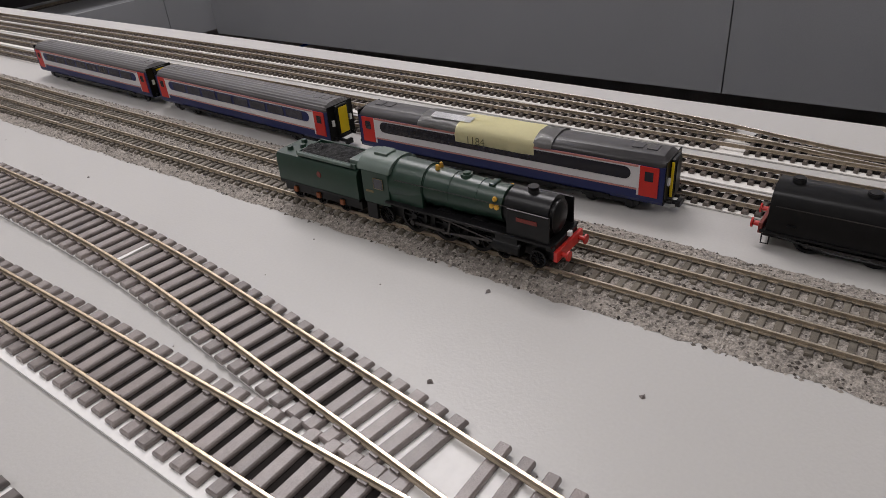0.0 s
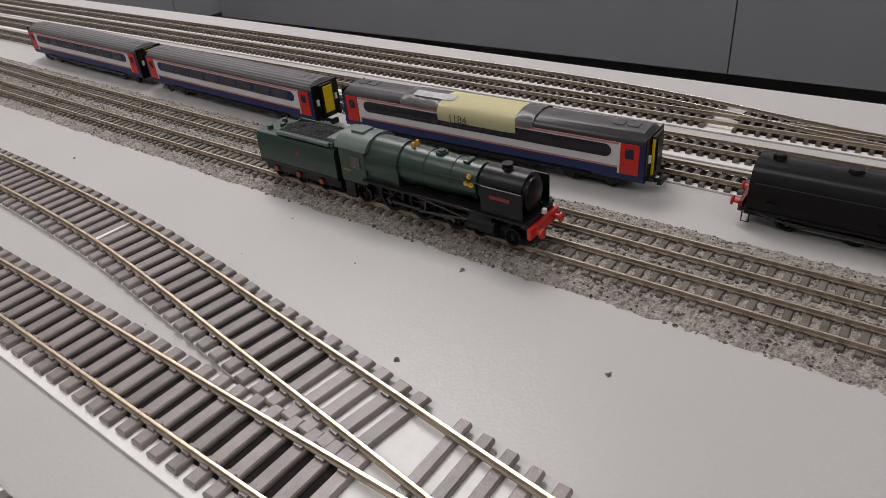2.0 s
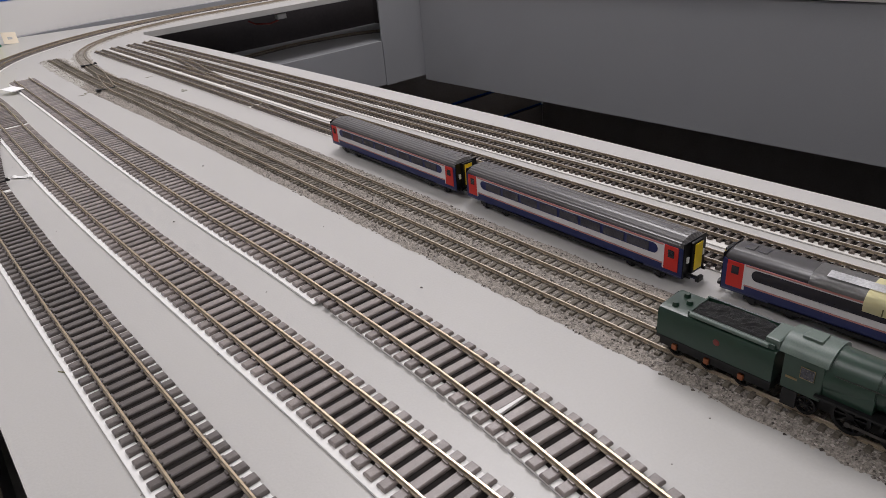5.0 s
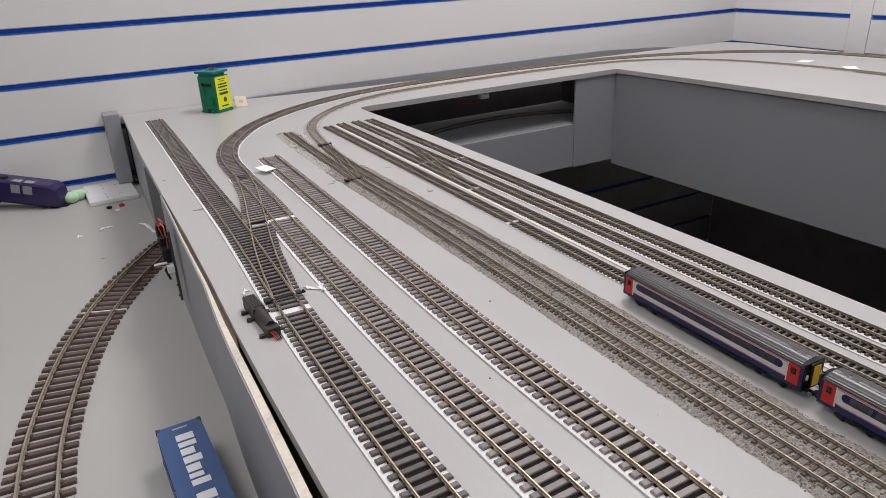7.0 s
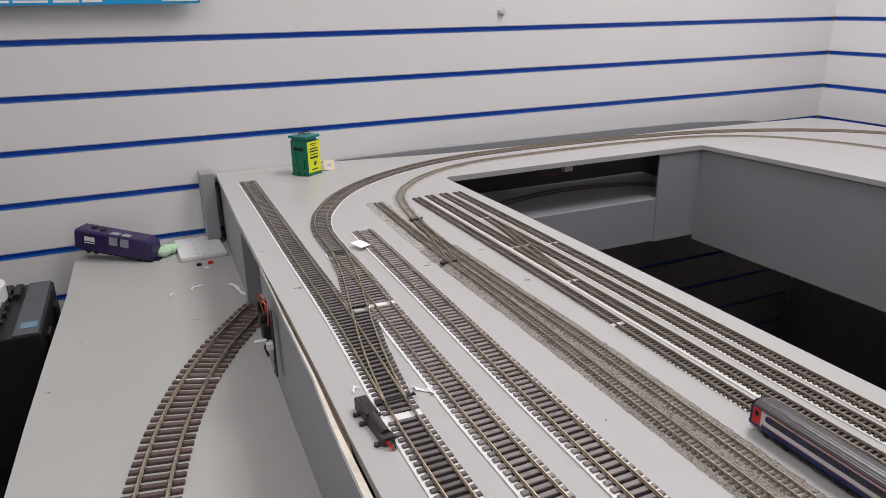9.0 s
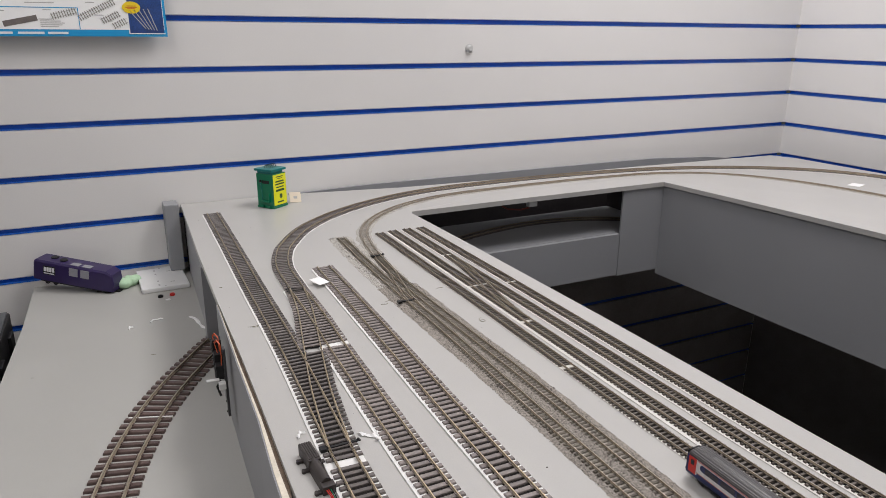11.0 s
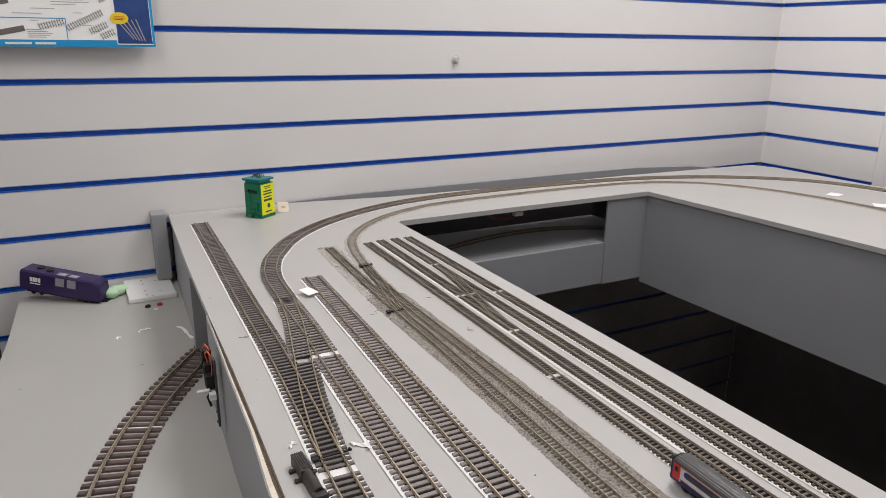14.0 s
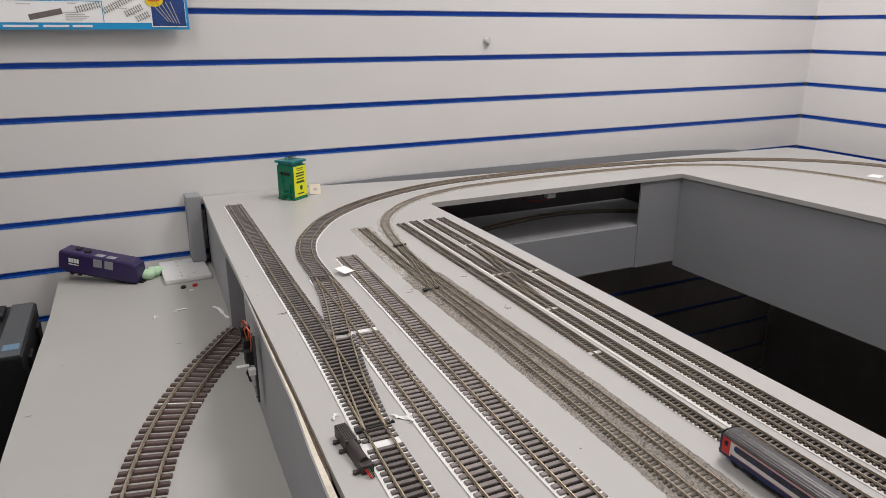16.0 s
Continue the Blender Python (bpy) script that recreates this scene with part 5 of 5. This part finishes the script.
scrap(-0.006, -0.892, 0.0, 0.008, 0.006, 10, 7, "white torn label scrap beside the black motor")


def container(m):
    """A blue shipping container with raised corner castings and white characters."""
    c = tagged(thing("shipping_container", m), "blue model shipping container with big white lettering bars", "container")
    L, W, Hh = 0.160, 0.0175, 0.034
    body = part("body", box(-W, W, -L, 0, 0, Hh, 0.0006), CONTBLUE, c)
    part("edge_trim", box(W - 0.0004, W + 0.0005, -L + 0.006, -0.010, Hh - 0.005, Hh - 0.0008), CONTEDGE, body, "bright blue side stripe")
    for k in range(24):
        y = -0.008 - k * 0.0062
        for s in (-1, 1):
            part("side_rib", box(s * W - 0.0005, s * W + 0.0005, y - 0.0017, y + 0.0017, 0.004, Hh - 0.006), CONTBLUE, body)
    for x in (-W, W):
        for y in (-L, 0):
            for z in (0.0015, Hh - 0.0015):
                part("corner_casting", box(x - 0.0017 + (-0.0012 if x > 0 else 0.0012), x + 0.0017 + (-0.0012 if x > 0 else 0.0012), y - 0.0018 + (0.0014 if y < 0 else -0.0014), y + 0.0018 + (0.0014 if y < 0 else -0.0014), z - 0.0018, z + 0.0018), GREYPL, body)
    part("end_label", box(-0.006, 0.006, -0.0075, -0.0055, Hh, Hh + 0.0002), PRINTPALE, body, "small worn label")
    widths = (0.011, 0.009, 0.011, 0.011, 0.011, 0.008, 0.009, 0.0, 0.012, 0.012)
    y = -0.0165
    for k, w in enumerate(widths):
        if w:
            hgt = 0.0068 if k in (0, 1, 3, 6, 8, 9) else 0.0052
            part("lettering_bar", box(-0.0055, -0.0055 + 2 * hgt, y - w + 0.0025, y, Hh, Hh + 0.00025, 0.0), PRINTW, body, "white lettering bar")
        y -= (w or 0.007)
    return c


container(pose(-0.0805, -0.905, LOW, 0, 0, 0.6))


def tool_case(m):
    """A black plastic case with a raised lid, a pale blue label and a roll of tape on it."""
    c = tagged(thing("tool_case", m), "black plastic tool case with a pale label beside the shelf", "tool case")
    body = part("body", box(-0.16, 0.0, -0.27, 0.0, -0.20, 0.0, 0.003), BLACKPL, c)
    part("top_panel", box(-0.034, -0.003, -0.268, -0.003, 0.0, 0.0025, 0.0008), CASEGREY, c, "slate grey lid strip")
    part("tray", box(-0.150, -0.060, -0.225, -0.045, 0.006, 0.0085, 0.001), WINGREY, c, "pale grey tray insert")
    for k in range(6):
        part("tray_rib", box(-0.054, -0.050, -0.25 + k * 0.04, -0.235 + k * 0.04, 0.0025, 0.007, 0.0005), BLACKPL, c)
    part("lid", box(-0.155, -0.055, -0.26, -0.01, 0.0, 0.006, 0.002), BLACKPL, c)
    part("label", box(-0.027, -0.006, -0.242, -0.216, 0.0025, 0.0030), LABELBLUE, body, "small blue paper label")
    part("hinge", box(-0.05, -0.04, -0.08, -0.02, 0.0, 0.008, 0.001), BLACKPL, c)
    for y in (-0.20, -0.06):
        part("latch", box(-0.0, 0.005, y - 0.02, y + 0.02, -0.06, -0.02, 0.001), BLACKPL, c)
    part("foot_block", box(-0.15, -0.01, -0.26, -0.01, FLOOR - m.translation.z, -0.2002), BLACKPL, c)
    return c


tool_case(pose(-0.2930, -0.150, -0.118, 0, 0, -1) @ Matrix.Diagonal((1, 0.8, 1, 1)))
roll = bmesh.new()
rings = [[roll.verts.new((r * math.cos(2 * math.pi * k / 40), r * math.sin(2 * math.pi * k / 40), z)) for k in range(40)] for r, z in ((0.05, 0), (0.05, 0.022), (0.038, 0.022), (0.038, 0))]
for a, b in zip(rings, rings[1:] + rings[:1]):
    for k in range(40):
        roll.faces.new((a[k], a[(k + 1) % 40], b[(k + 1) % 40], b[k]))
tagged(part("tape_roll", roll, WHITEPL, None, smooth=True, at=pose(-0.400, -0.215, -0.1115)), "white roll of tape lying on the black case", "tape roll")

# ---- things on the baseboard ----
def point_motor(m):
    """A black point-motor housing with lugs and coloured wires; local y along it."""
    p = tagged(thing("point_motor", m), "black plastic point motor housing beside the turnout", "point motor")
    bm = box(-0.0085, 0.0085, 0.004, 0.034, 0, 0.0125, 0.0012)
    body = part("housing", bm, MOTORPL, p)
    hump = bmesh.new()
    prof = [(0.0078 * math.cos(a), 0.0045 + 0.0085 * math.sin(a)) for a in [math.pi * k / 10 for k in range(11)]] + [(-0.0078, 0.0), (0.0078, 0.0)]
    va = [[hump.verts.new((x, y, z)) for x, z in prof] for y in (-0.026, 0.006)]
    n = len(prof)
    for i in range(n):
        hump.faces.new((va[0][i], va[0][(i + 1) % n], va[1][(i + 1) % n], va[1][i]))
    hump.faces.new(va[0])
    hump.faces.new(va[1][::-1])
    part("coil_cover", hump, MOTORPL, p, smooth=True)
    part("end_cap", box(-0.0085, 0.0085, -0.033, -0.024, 0, 0.009, 0.001), MOTORPL, p)
    for k in range(5):
        part("rib", box(-0.0072 + k * 0.0030, -0.0056 + k * 0.0030, 0.006, 0.033, 0.0124, 0.0133, 0.0002), MOTORPL, body)
    for s, y in ((-1, 0.022), (-1, 0.006), (1, 0.012), (-1, -0.028), (1, -0.026)):
        lug = bmesh.new()
        add_box(lug, *sorted((s * 0.008, s * 0.0145)), y - 0.0022, y + 0.0022, 0, 0.0026, 0.0006)
        add_cyl(lug, 0.0026, 0.0024, (s * 0.0145, y, 0), (s * 0.0145, y, 0.0028), 12)
        part("lug", lug, MOTORPL, p)
    for k, mt in enumerate((RED, RED, GREENPL, BLACKPL)):
        x = -0.004 + k * 0.0026
        part("wire", tube([(x, -0.032, 0.0055), (x * 0.9, -0.036, 0.0052), (x * 0.7 + 0.001, -0.039, 0.0030), (x * 0.6 + 0.002, -0.041, 0.0008)], 0.0007, 6), mt, p, "short coloured wire")
    return p


def tie_bar(x, y, turn, length):
    """The dark tie bar of a turnout with a spring box at one end."""
    tb = tagged(thing("tie_bar", pose(x, y, 0.0030, 0, 0, turn)), "black plastic tie bar across a weathered turnout", "tie bar", "tie bars")
    part("bar", box(-length / 2, length / 2, -0.0013, 0.0013, 0, 0.0011, 0.0002), BLACKPL, tb)
    part("spring_box", box(-length / 2 - 0.0005, -length / 2 + 0.0045, -0.0032, 0.0032, -0.001, 0.0018, 0.0004), BLACKPL, tb)
    part("pivot", cyl(0.0012, 0.0010, (length / 2 - 0.002, 0, 0.001), (length / 2 - 0.002, 0, 0.0024), 10), BLACKPL, tb)


tie_bar(0.2265, -0.474, 8, 0.021)
tie_bar(0.1925, -0.660, -2, 0.023)
tie_bar(0.0185, -0.925, 0, 0.034)
point_motor(pose(-0.0085, -0.9490, 0.0002, 0, 0, 2.5) @ Matrix.Diagonal((0.60, 0.88, 0.80, 1)))


def signal_gear(m):
    """The wiring and mechanism on the fascia: a strip, black relays, orange wire loops and white tags."""
    g = tagged(thing("fascia_mechanism", m), "black relays with orange wires and white tags screwed to the fascia", "electrical gear")
    part("mounting_strip", box(-0.004, -0.0005, -0.006, 0.006, -0.118, -0.008, 0.0005), GREYPL, g, "narrow grey metal strip")
    for y, z in ((0.040, -0.020), (0.022, -0.034), (0.008, -0.046)):
        r = part("relay", box(-0.015, -0.002, y - 0.008, y + 0.008, z - 0.012, z + 0.010, 0.001), BLACKPL, g, "black relay block")
        for k in range(4):
            part("pin", box(-0.0165, -0.015, y - 0.006 + k * 0.0035, y - 0.0045 + k * 0.0035, z - 0.009, z + 0.006), GREYPL, r)
    for y0 in (0.036, 0.012):
        for k in range(4):
            q = k * 0.0018
            part("wire_loop", tube([(-0.010, y0 + q, -0.020), (-0.013, y0 + q + 0.002, -0.006), (-0.010, y0 + q - 0.003, 0.000), (-0.006, y0 + q - 0.010, -0.004), (-0.006, y0 + q - 0.014, -0.022), (-0.007, y0 + q - 0.014, -0.034)], 0.0006, 6), ORANGE, g, "orange insulated wire")
    part("white_tag", box(-0.030, -0.012, -0.006, 0.0, -0.056, -0.0545, 0.0004, None), WHITEPL, g, "white plastic tag")
    part("white_block", box(-0.014, -0.004, -0.014, -0.004, -0.068, -0.058, 0.001), WHITEPL, g, "white connector")
    part("lever", tube([(-0.010, -0.002, -0.058), (-0.016, -0.004, -0.066), (-0.012, -0.008, -0.080)], 0.0018, 6), BLACKPL, g)
    for z in (-0.112, -0.095):
        part("screw", cyl(0.0018, 0.0014, (-0.004, 0, z), (-0.0056, 0, z), 10), STEEL, g)
    return g


signal_gear(pose(-0.0315, -0.675, -0.002, 0, 0, -3) @ Matrix.Diagonal((0.75, 0.8, 0.75, 1)))


def green_box(m):
    """An upright green plastic gadget with a teal cap, coiled terminals and a yellow printed label."""
    b = tagged(thing("green_gadget_box", m), "green plastic gadget with a yellow printed label standing on the board", "gadget box")
    a, hh = 0.0215, 0.066
    body = part("case", box(-a, a, -a, a, 0.002, hh, 0.0015), GREENPL, b)
    part("base", box(-a - 0.001, a + 0.001, -a - 0.001, a + 0.001, 0, 0.004, 0.0008), GREENPL, b)
    lab = part("label", box(-a + 0.0015, a - 0.0010, -a - 0.0005, -a + 0.0002, 0.006, hh - 0.0015), YELLOWLB, body, "bright yellow label with dark unreadable print")
    rng = random.Random(4)
    for z, hgt, w in ((0.060, 0.0016, 0.022), (0.0565, 0.0012, 0.016), (0.051, 0.0026, 0.026), (0.046, 0.0026, 0.028), (0.040, 0.0022, 0.024), (0.034, 0.0042, 0.026), (0.0115, 0.0026, 0.020)):
        part("print_bar", box(-w / 2, w / 2, -a - 0.0007, -a - 0.0004, z - hgt / 2, z + hgt / 2), LABELINK, lab)
    part("print_mark", cyl(0.0050, 0.0050, (0.002, -a - 0.0004, 0.0225), (0.002, -a - 0.0008, 0.0225), 6), LABELINK, lab)
    part("slot", box(-a - 0.0006, -a + 0.0004, -0.012, 0.006, 0.0475, 0.0535), BLACKPL, body, "black slot")
    part("knob", cyl(0.0028, 0.0024, (-a, 0.010, 0.0515), (-a - 0.004, 0.010, 0.0515), 14, 0.0004), STEEL, body, "small metal knob", True)
    part("lever", tube([(-a - 0.002, 0.009, 0.049), (-a - 0.003, 0.006, 0.036), (-a - 0.003, 0.006, 0.016)], 0.0007, 6), GREENTOP, body)
    part("bracket", box(-a - 0.006, -a + 0.0005, -0.013, 0.008, 0.0125, 0.0150, 0.0005), GREENPL, body)
    part("bracket", box(-a - 0.004, -a + 0.0005, -0.013, -0.011, 0.015, 0.030, 0.0004), GREENPL, body)
    for y in (-0.010, 0.006):
        part("hinge_foot", cyl(0.0022, 0.0022, (-a - 0.003, y - 0.004, 0.0032), (-a - 0.003, y + 0.004, 0.0032), 12), GREENPL, b)
    cap = part("cap", box(-a - 0.0040, a + 0.0005, -a - 0.0015, a + 0.0015, hh + 0.0050, hh + 0.0094, 0.0008), GREENTOP, b, "teal cap plate")
    part("cap_block", box(-a + 0.0010, a - 0.0060, -a + 0.003, a - 0.003, hh, hh + 0.0049, 0.0006), GREENTOP, cap)
    for k in range(5):
        x = -0.011 + k * 0.0055
        part("terminal_loop", tube([(x, 0.006 * math.cos(q), hh + 0.0095 + 0.0065 * math.sin(q)) for q in [math.pi * j / 8 for j in range(9)]], 0.0007, 5), STEEL, cap, "thin metal terminal loop")
    return b


green_box(pose(0.159, -0.0895, 0, 0, 0, 36) @ Matrix.Diagonal((0.88, 0.92, 1.0, 1)))
tg = bmesh.new()
add_box(tg, -0.0095, 0.0095, -0.0003, 0.0003, 0, 0.016, 0.0002)
tag = tagged(thing("price_tag", pose(0.206, -0.082, 0.0005, -24, 8, 12) @ Matrix.Diagonal((1.3, 1, 1.3, 1))), "small cream price tag leaning beside the green box", "tag")
part("card", tg, TAGCARD, tag)
part("print_bar", box(-0.003, 0.003, -0.0006, -0.0003, 0.006, 0.0095), PRINTPALE, tag)
for x, y, rz, sz in ((0.1135, -0.550, 20, (0.0085, 0.0115)),):
    cd = tagged(thing("white_card", pose(x, y, 0.0052, 4, 0, rz)), "white card label lying across the end of a track", "card", "white cards")
    part("card", box(-sz[0], sz[0], -sz[1], sz[1], 0, 0.0006, 0.0001), PAPER, cd)
for x, y, rz in ((1.388, -0.447, 15), (1.374, -0.561, 40)):
    cd = tagged(thing("white_card", pose(x, y, 0.0004, 0, 0, rz)), "small white card lying on the far board", "card", "white cards")
    part("card", box(-0.018, 0.018, -0.013, 0.013, 0, 0.0006, 0.0001), PAPER, cd)


def pencil_mark(x, y, pts, s=0.006, w=0.0003, z=0.0001):
    bm = tube([(x + a * s, y + b * s, z + w * 0.3) for a, b in pts], w, 4)
    return tagged(part("pencil_mark", bm, INK, None), "faint grey pencil mark on the painted board", "pencil mark", "pencil marks")


SIX = [(0.5, 0.9), (0.1, 0.7), (-0.2, 0.2), (-0.2, -0.3), (0.1, -0.6), (0.5, -0.4), (0.5, 0.0), (0.1, 0.1), (-0.2, -0.2)]
pencil_mark(0.250, -0.747, SIX, 0.008)
pencil_mark(0.006, -0.651, [(-0.9, 0.2), (0.1, 0.1), (0.9, 0.3), (0.3, -0.3), (-0.2, -0.1)], 0.007)
pencil_mark(0.177, -0.644, [(-0.8, 0.0), (0.2, 0.3), (0.0, -0.5), (0.5, 0.2), (0.9, -0.1)], 0.008)
pencil_mark(0.167, -0.652, [(-0.6, 0.2), (0.2, 0.0), (0.6, 0.4)], 0.008)
pencil_mark(0.253, -0.630, [(-0.7, 0.1), (0.2, 0.2), (0.7, -0.2)], 0.006)
pencil_mark(-0.007, -0.506, [(-0.3, 0.3), (0.3, 0.2)], 0.006)
pencil_mark(0.232, -0.395, [(-0.4, 0.1), (0.4, 0.2)], 0.006)
pencil_mark(-0.004, -1.235, [(-0.4, 0.3), (0.0, -0.3), (0.5, 0.0), (0.1, 0.2)], 0.008)
pencil_mark(-0.105, -0.975, [(-0.4, 0.3), (0.0, -0.3), (0.5, 0.0), (0.1, 0.2)], 0.008, z=LOW)
pencil_mark(-0.28, -0.527, [(-0.6, 0.1), (0.6, 0.2), (0.2, -0.3)], 0.007, z=LOW)
pencil_mark(-0.095, -0.391, [(-0.5, 0.1), (0.5, -0.1)], 0.007, z=LOW)
pencil_mark(-0.248, -0.397, [(-0.3, 0.1), (0.3, -0.1)], 0.006, z=LOW)
specks = []
rng = random.Random(12)
for k in range(150):
    if k < 6:
        x, y, r = ((0.116, -1.545, 0.0013), (0.164, -1.535, 0.0012), (0.1415, -1.60, 0.0011), (0.095, -1.11, 0.001), (0.155, -1.02, 0.001), (0.15, -1.30, 0.0008))[k]
    else:
        x, y, r = rng.uniform(-0.02, 0.36), rng.uniform(-1.8, -0.12), rng.uniform(0.0002, 0.00055)
    specks.append((x, y, r))
sv, sf = [], []
for x, y, r in specks:
    i = len(sv)
    for dx, dy, dz in ((1, 0, 0), (0, 1, 0), (-1, 0, 0), (0, -1, 0), (0, 0, 0.8)):
        sv.append((x + dx * r * rng.uniform(0.6, 1.5), y + dy * r * rng.uniform(0.6, 1.3), 0.0001 + dz * r))
    sf += [(i, i + 1, i + 4), (i + 1, i + 2, i + 4), (i + 2, i + 3, i + 4), (i + 3, i, i + 4)]
sm = bpy.data.meshes.new("crumbs")
sm.from_pydata(sv, [], sf)
sm.materials.append(PRINTGREY)
tagged(new("crumbs", sm), "scattered dark ballast crumbs on the grey board", "crumbs", kind="stuff")


# ---- on the wall ----
def poster(m):
    """A glossy product poster: cyan border, framed pictures of track, a dark blue photo corner. Local x along the wall, z up, -y out."""
    p = tagged(thing("wall_poster", m), "glossy white track poster with cyan border and dark blue photo corner", "poster")
    W, Hh = 0.52, 0.34
    sheet = part("sheet", box(-W, 0, -0.0012, 0, 0, Hh), CYAN, p, "cyan poster sheet")
    f = lambda n, x0, x1, z0, z1, mt, lay, lb="": part(n, box(x0, x1, -0.0012 - 0.0003 * lay, -0.0012 - 0.0003 * (lay - 1), z0, z1), mt, sheet, lb)
    f("white_field", -W + 0.006, -0.004, 0.011, Hh - 0.006, POSTER, 1)
    for x0, x1, z0, z1 in ((-0.300, -0.136, 0.0115, 0.046),):
        f("frame_line", x0, x1, z1 - 0.0012, z1, CYAN, 2)
        f("frame_line", x1 - 0.0012, x1, z0, z1 - 0.0012, CYAN, 2)
    f("frame_line", -0.3015, -0.3003, 0.0115, 0.046, CYAN, 2)
    for k, (x, z, w, rot) in enumerate(((-0.222, 0.024, 0.050, 12), (-0.158, 0.036, 0.040, 14), (-0.108, 0.043, 0.064, 26), (-0.088, 0.031, 0.032, 24), (-0.074, 0.0215, 0.026, 24), (-0.242, 0.066, 0.055, 12), (-0.07, 0.082, 0.03, 26))):
        art = bmesh.new()
        if k in (1, 2, 3, 4):
            for zz in (-0.0034, 0.0028):
                add_box(art, -w / 2, w / 2, -0.0003, 0, zz, zz + 0.0007)
        else:
            add_box(art, -w / 2, w / 2, -0.0003, 0, -0.0045, 0.0045)
        art.transform(pose(x, -0.0016, z, 0, -rot, 0))
        pic = part("track_picture", art, PRINTGREY if k in (0, 5) else PRINTPALE, sheet, "small picture of model track")
        if k in (1, 2, 3, 4):
            for j in range(int(w / 0.004)):
                xx = -w / 2 + 0.002 + j * 0.004
                part("picture_sleeper", box(xx - 0.0005, xx + 0.0005, -0.0006, -0.0003, -0.0055, 0.0055, 0, pose(x, -0.0016, z, 0, -rot, 0)), PRINTGREY, pic)
    for k, (x0, x1, z) in enumerate(((-0.262, -0.242, 0.039), (-0.212, -0.170, 0.052), (-0.185, -0.150, 0.060), (-0.155, -0.105, 0.075), (-0.155, -0.098, 0.071), (-0.155, -0.118, 0.067), (-0.196, -0.176, 0.0265), (-0.194, -0.164, 0.0235), (-0.194, -0.158, 0.0205), (-0.194, -0.162, 0.0175), (-0.194, -0.168, 0.0145), (-0.188, -0.176, 0.041), (-0.124, -0.110, 0.054), (-0.112, -0.098, 0.034), (-0.099, -0.086, 0.0245))):
        f("text_bar", x0, x1, z, z + 0.0012, PRINTPALE, 2)
    for x0, x1 in ((-0.40, -0.345), (-0.335, -0.29), (-0.285, -0.235), (-0.228, -0.19), (-0.185, -0.155)):
        f("footer_bar", x0, x1, 0.0035, 0.0072, PRINTW, 2)
    ph = f("photo", -0.060, -0.005, 0.006, 0.085, PHOTOBLUE, 3, "dark blue photo of crossing rails")
    f("photo_border", -0.0615, -0.060, 0.004, 0.085, POSTER, 3)
    f("photo_border", -0.0615, -0.0035, 0.004, 0.0055, POSTER, 3)
    for k in range(5):
        part("photo_rail", box(-0.0007, 0.0007, -0.0004, 0, -0.024, 0.024, 0, pose(-0.046 + k * 0.006, -0.0024, 0.028, 0, -38 + k * 5, 0) @ Matrix.Diagonal((1, 1, 0.8, 1))), PRINTPALE, ph)
    st = bmesh.new()
    add_cyl(st, 0.016, 0.016, (-0.054, -0.0024, 0.0475), (-0.054, -0.0028, 0.0475), 28)
    star = part("sticker", st, YSTAR, sheet, "yellow round sticker")
    star.matrix_basis = Matrix.Translation((-0.054, 0, 0.0475)) @ Matrix.Diagonal((0.9, 1, 0.62, 1)) @ Matrix.Translation((0.054, 0, -0.0475))
    for z, w in ((0.0515, 0.016), (0.0480, 0.020), (0.0445, 0.014)):
        part("sticker_bar", box(-0.054 - w / 2, -0.054 + w / 2, -0.0031, -0.0028, z - 0.0007, z + 0.0007), RED, star)
    return p


poster(pose(0.0080, -0.0200, 0.3120, -4, 0, 0) @ Matrix.Diagonal((1.013, 1, 1.013, 1)))
hook = bmesh.new()
add_cyl(hook, 0.0095, 0.0095, (0, 0, 0), (0, -0.002, 0), 24, 0.0004)
add_cyl(hook, 0.0080, 0.0060, (0, -0.002, 0), (0, -0.008, 0), 24, 0.0015)
tagged(part("hook_cap", hook, GREYCAP, None, smooth=True, at=pose(0.633, -0.0003, 0.289)), "round pale plastic cap stuck on the slatwall", "plastic cap")
dev = tagged(thing("under_board_clip", pose(0.665, -0.236, -0.0098)), "white clip with red wire hanging under the board edge", "clip")
part("clip", box(-0.016, 0.004, -0.006, 0.006, -0.010, -0.0001, 0.001), GREYCAP, dev)
part("red_wire", tube([(-0.012, 0, -0.012), (-0.03, 0.004, -0.016), (-0.06, 0.006, -0.012), (-0.075, 0.004, -0.004)], 0.0018, 6), DULLRED, dev)
tagged(part("cable", tube([(0.72, -0.2450, -0.198), (0.705, -0.2475, -0.215), (0.68, -0.2480, -0.230), (0.64, -0.2470, -0.240), (0.60, -0.2450, -0.236), (0.57, -0.2440, -0.2005)], 0.0016, 6), BLACKPL, None), "thin black cable looping below the rear fascia", "cable")
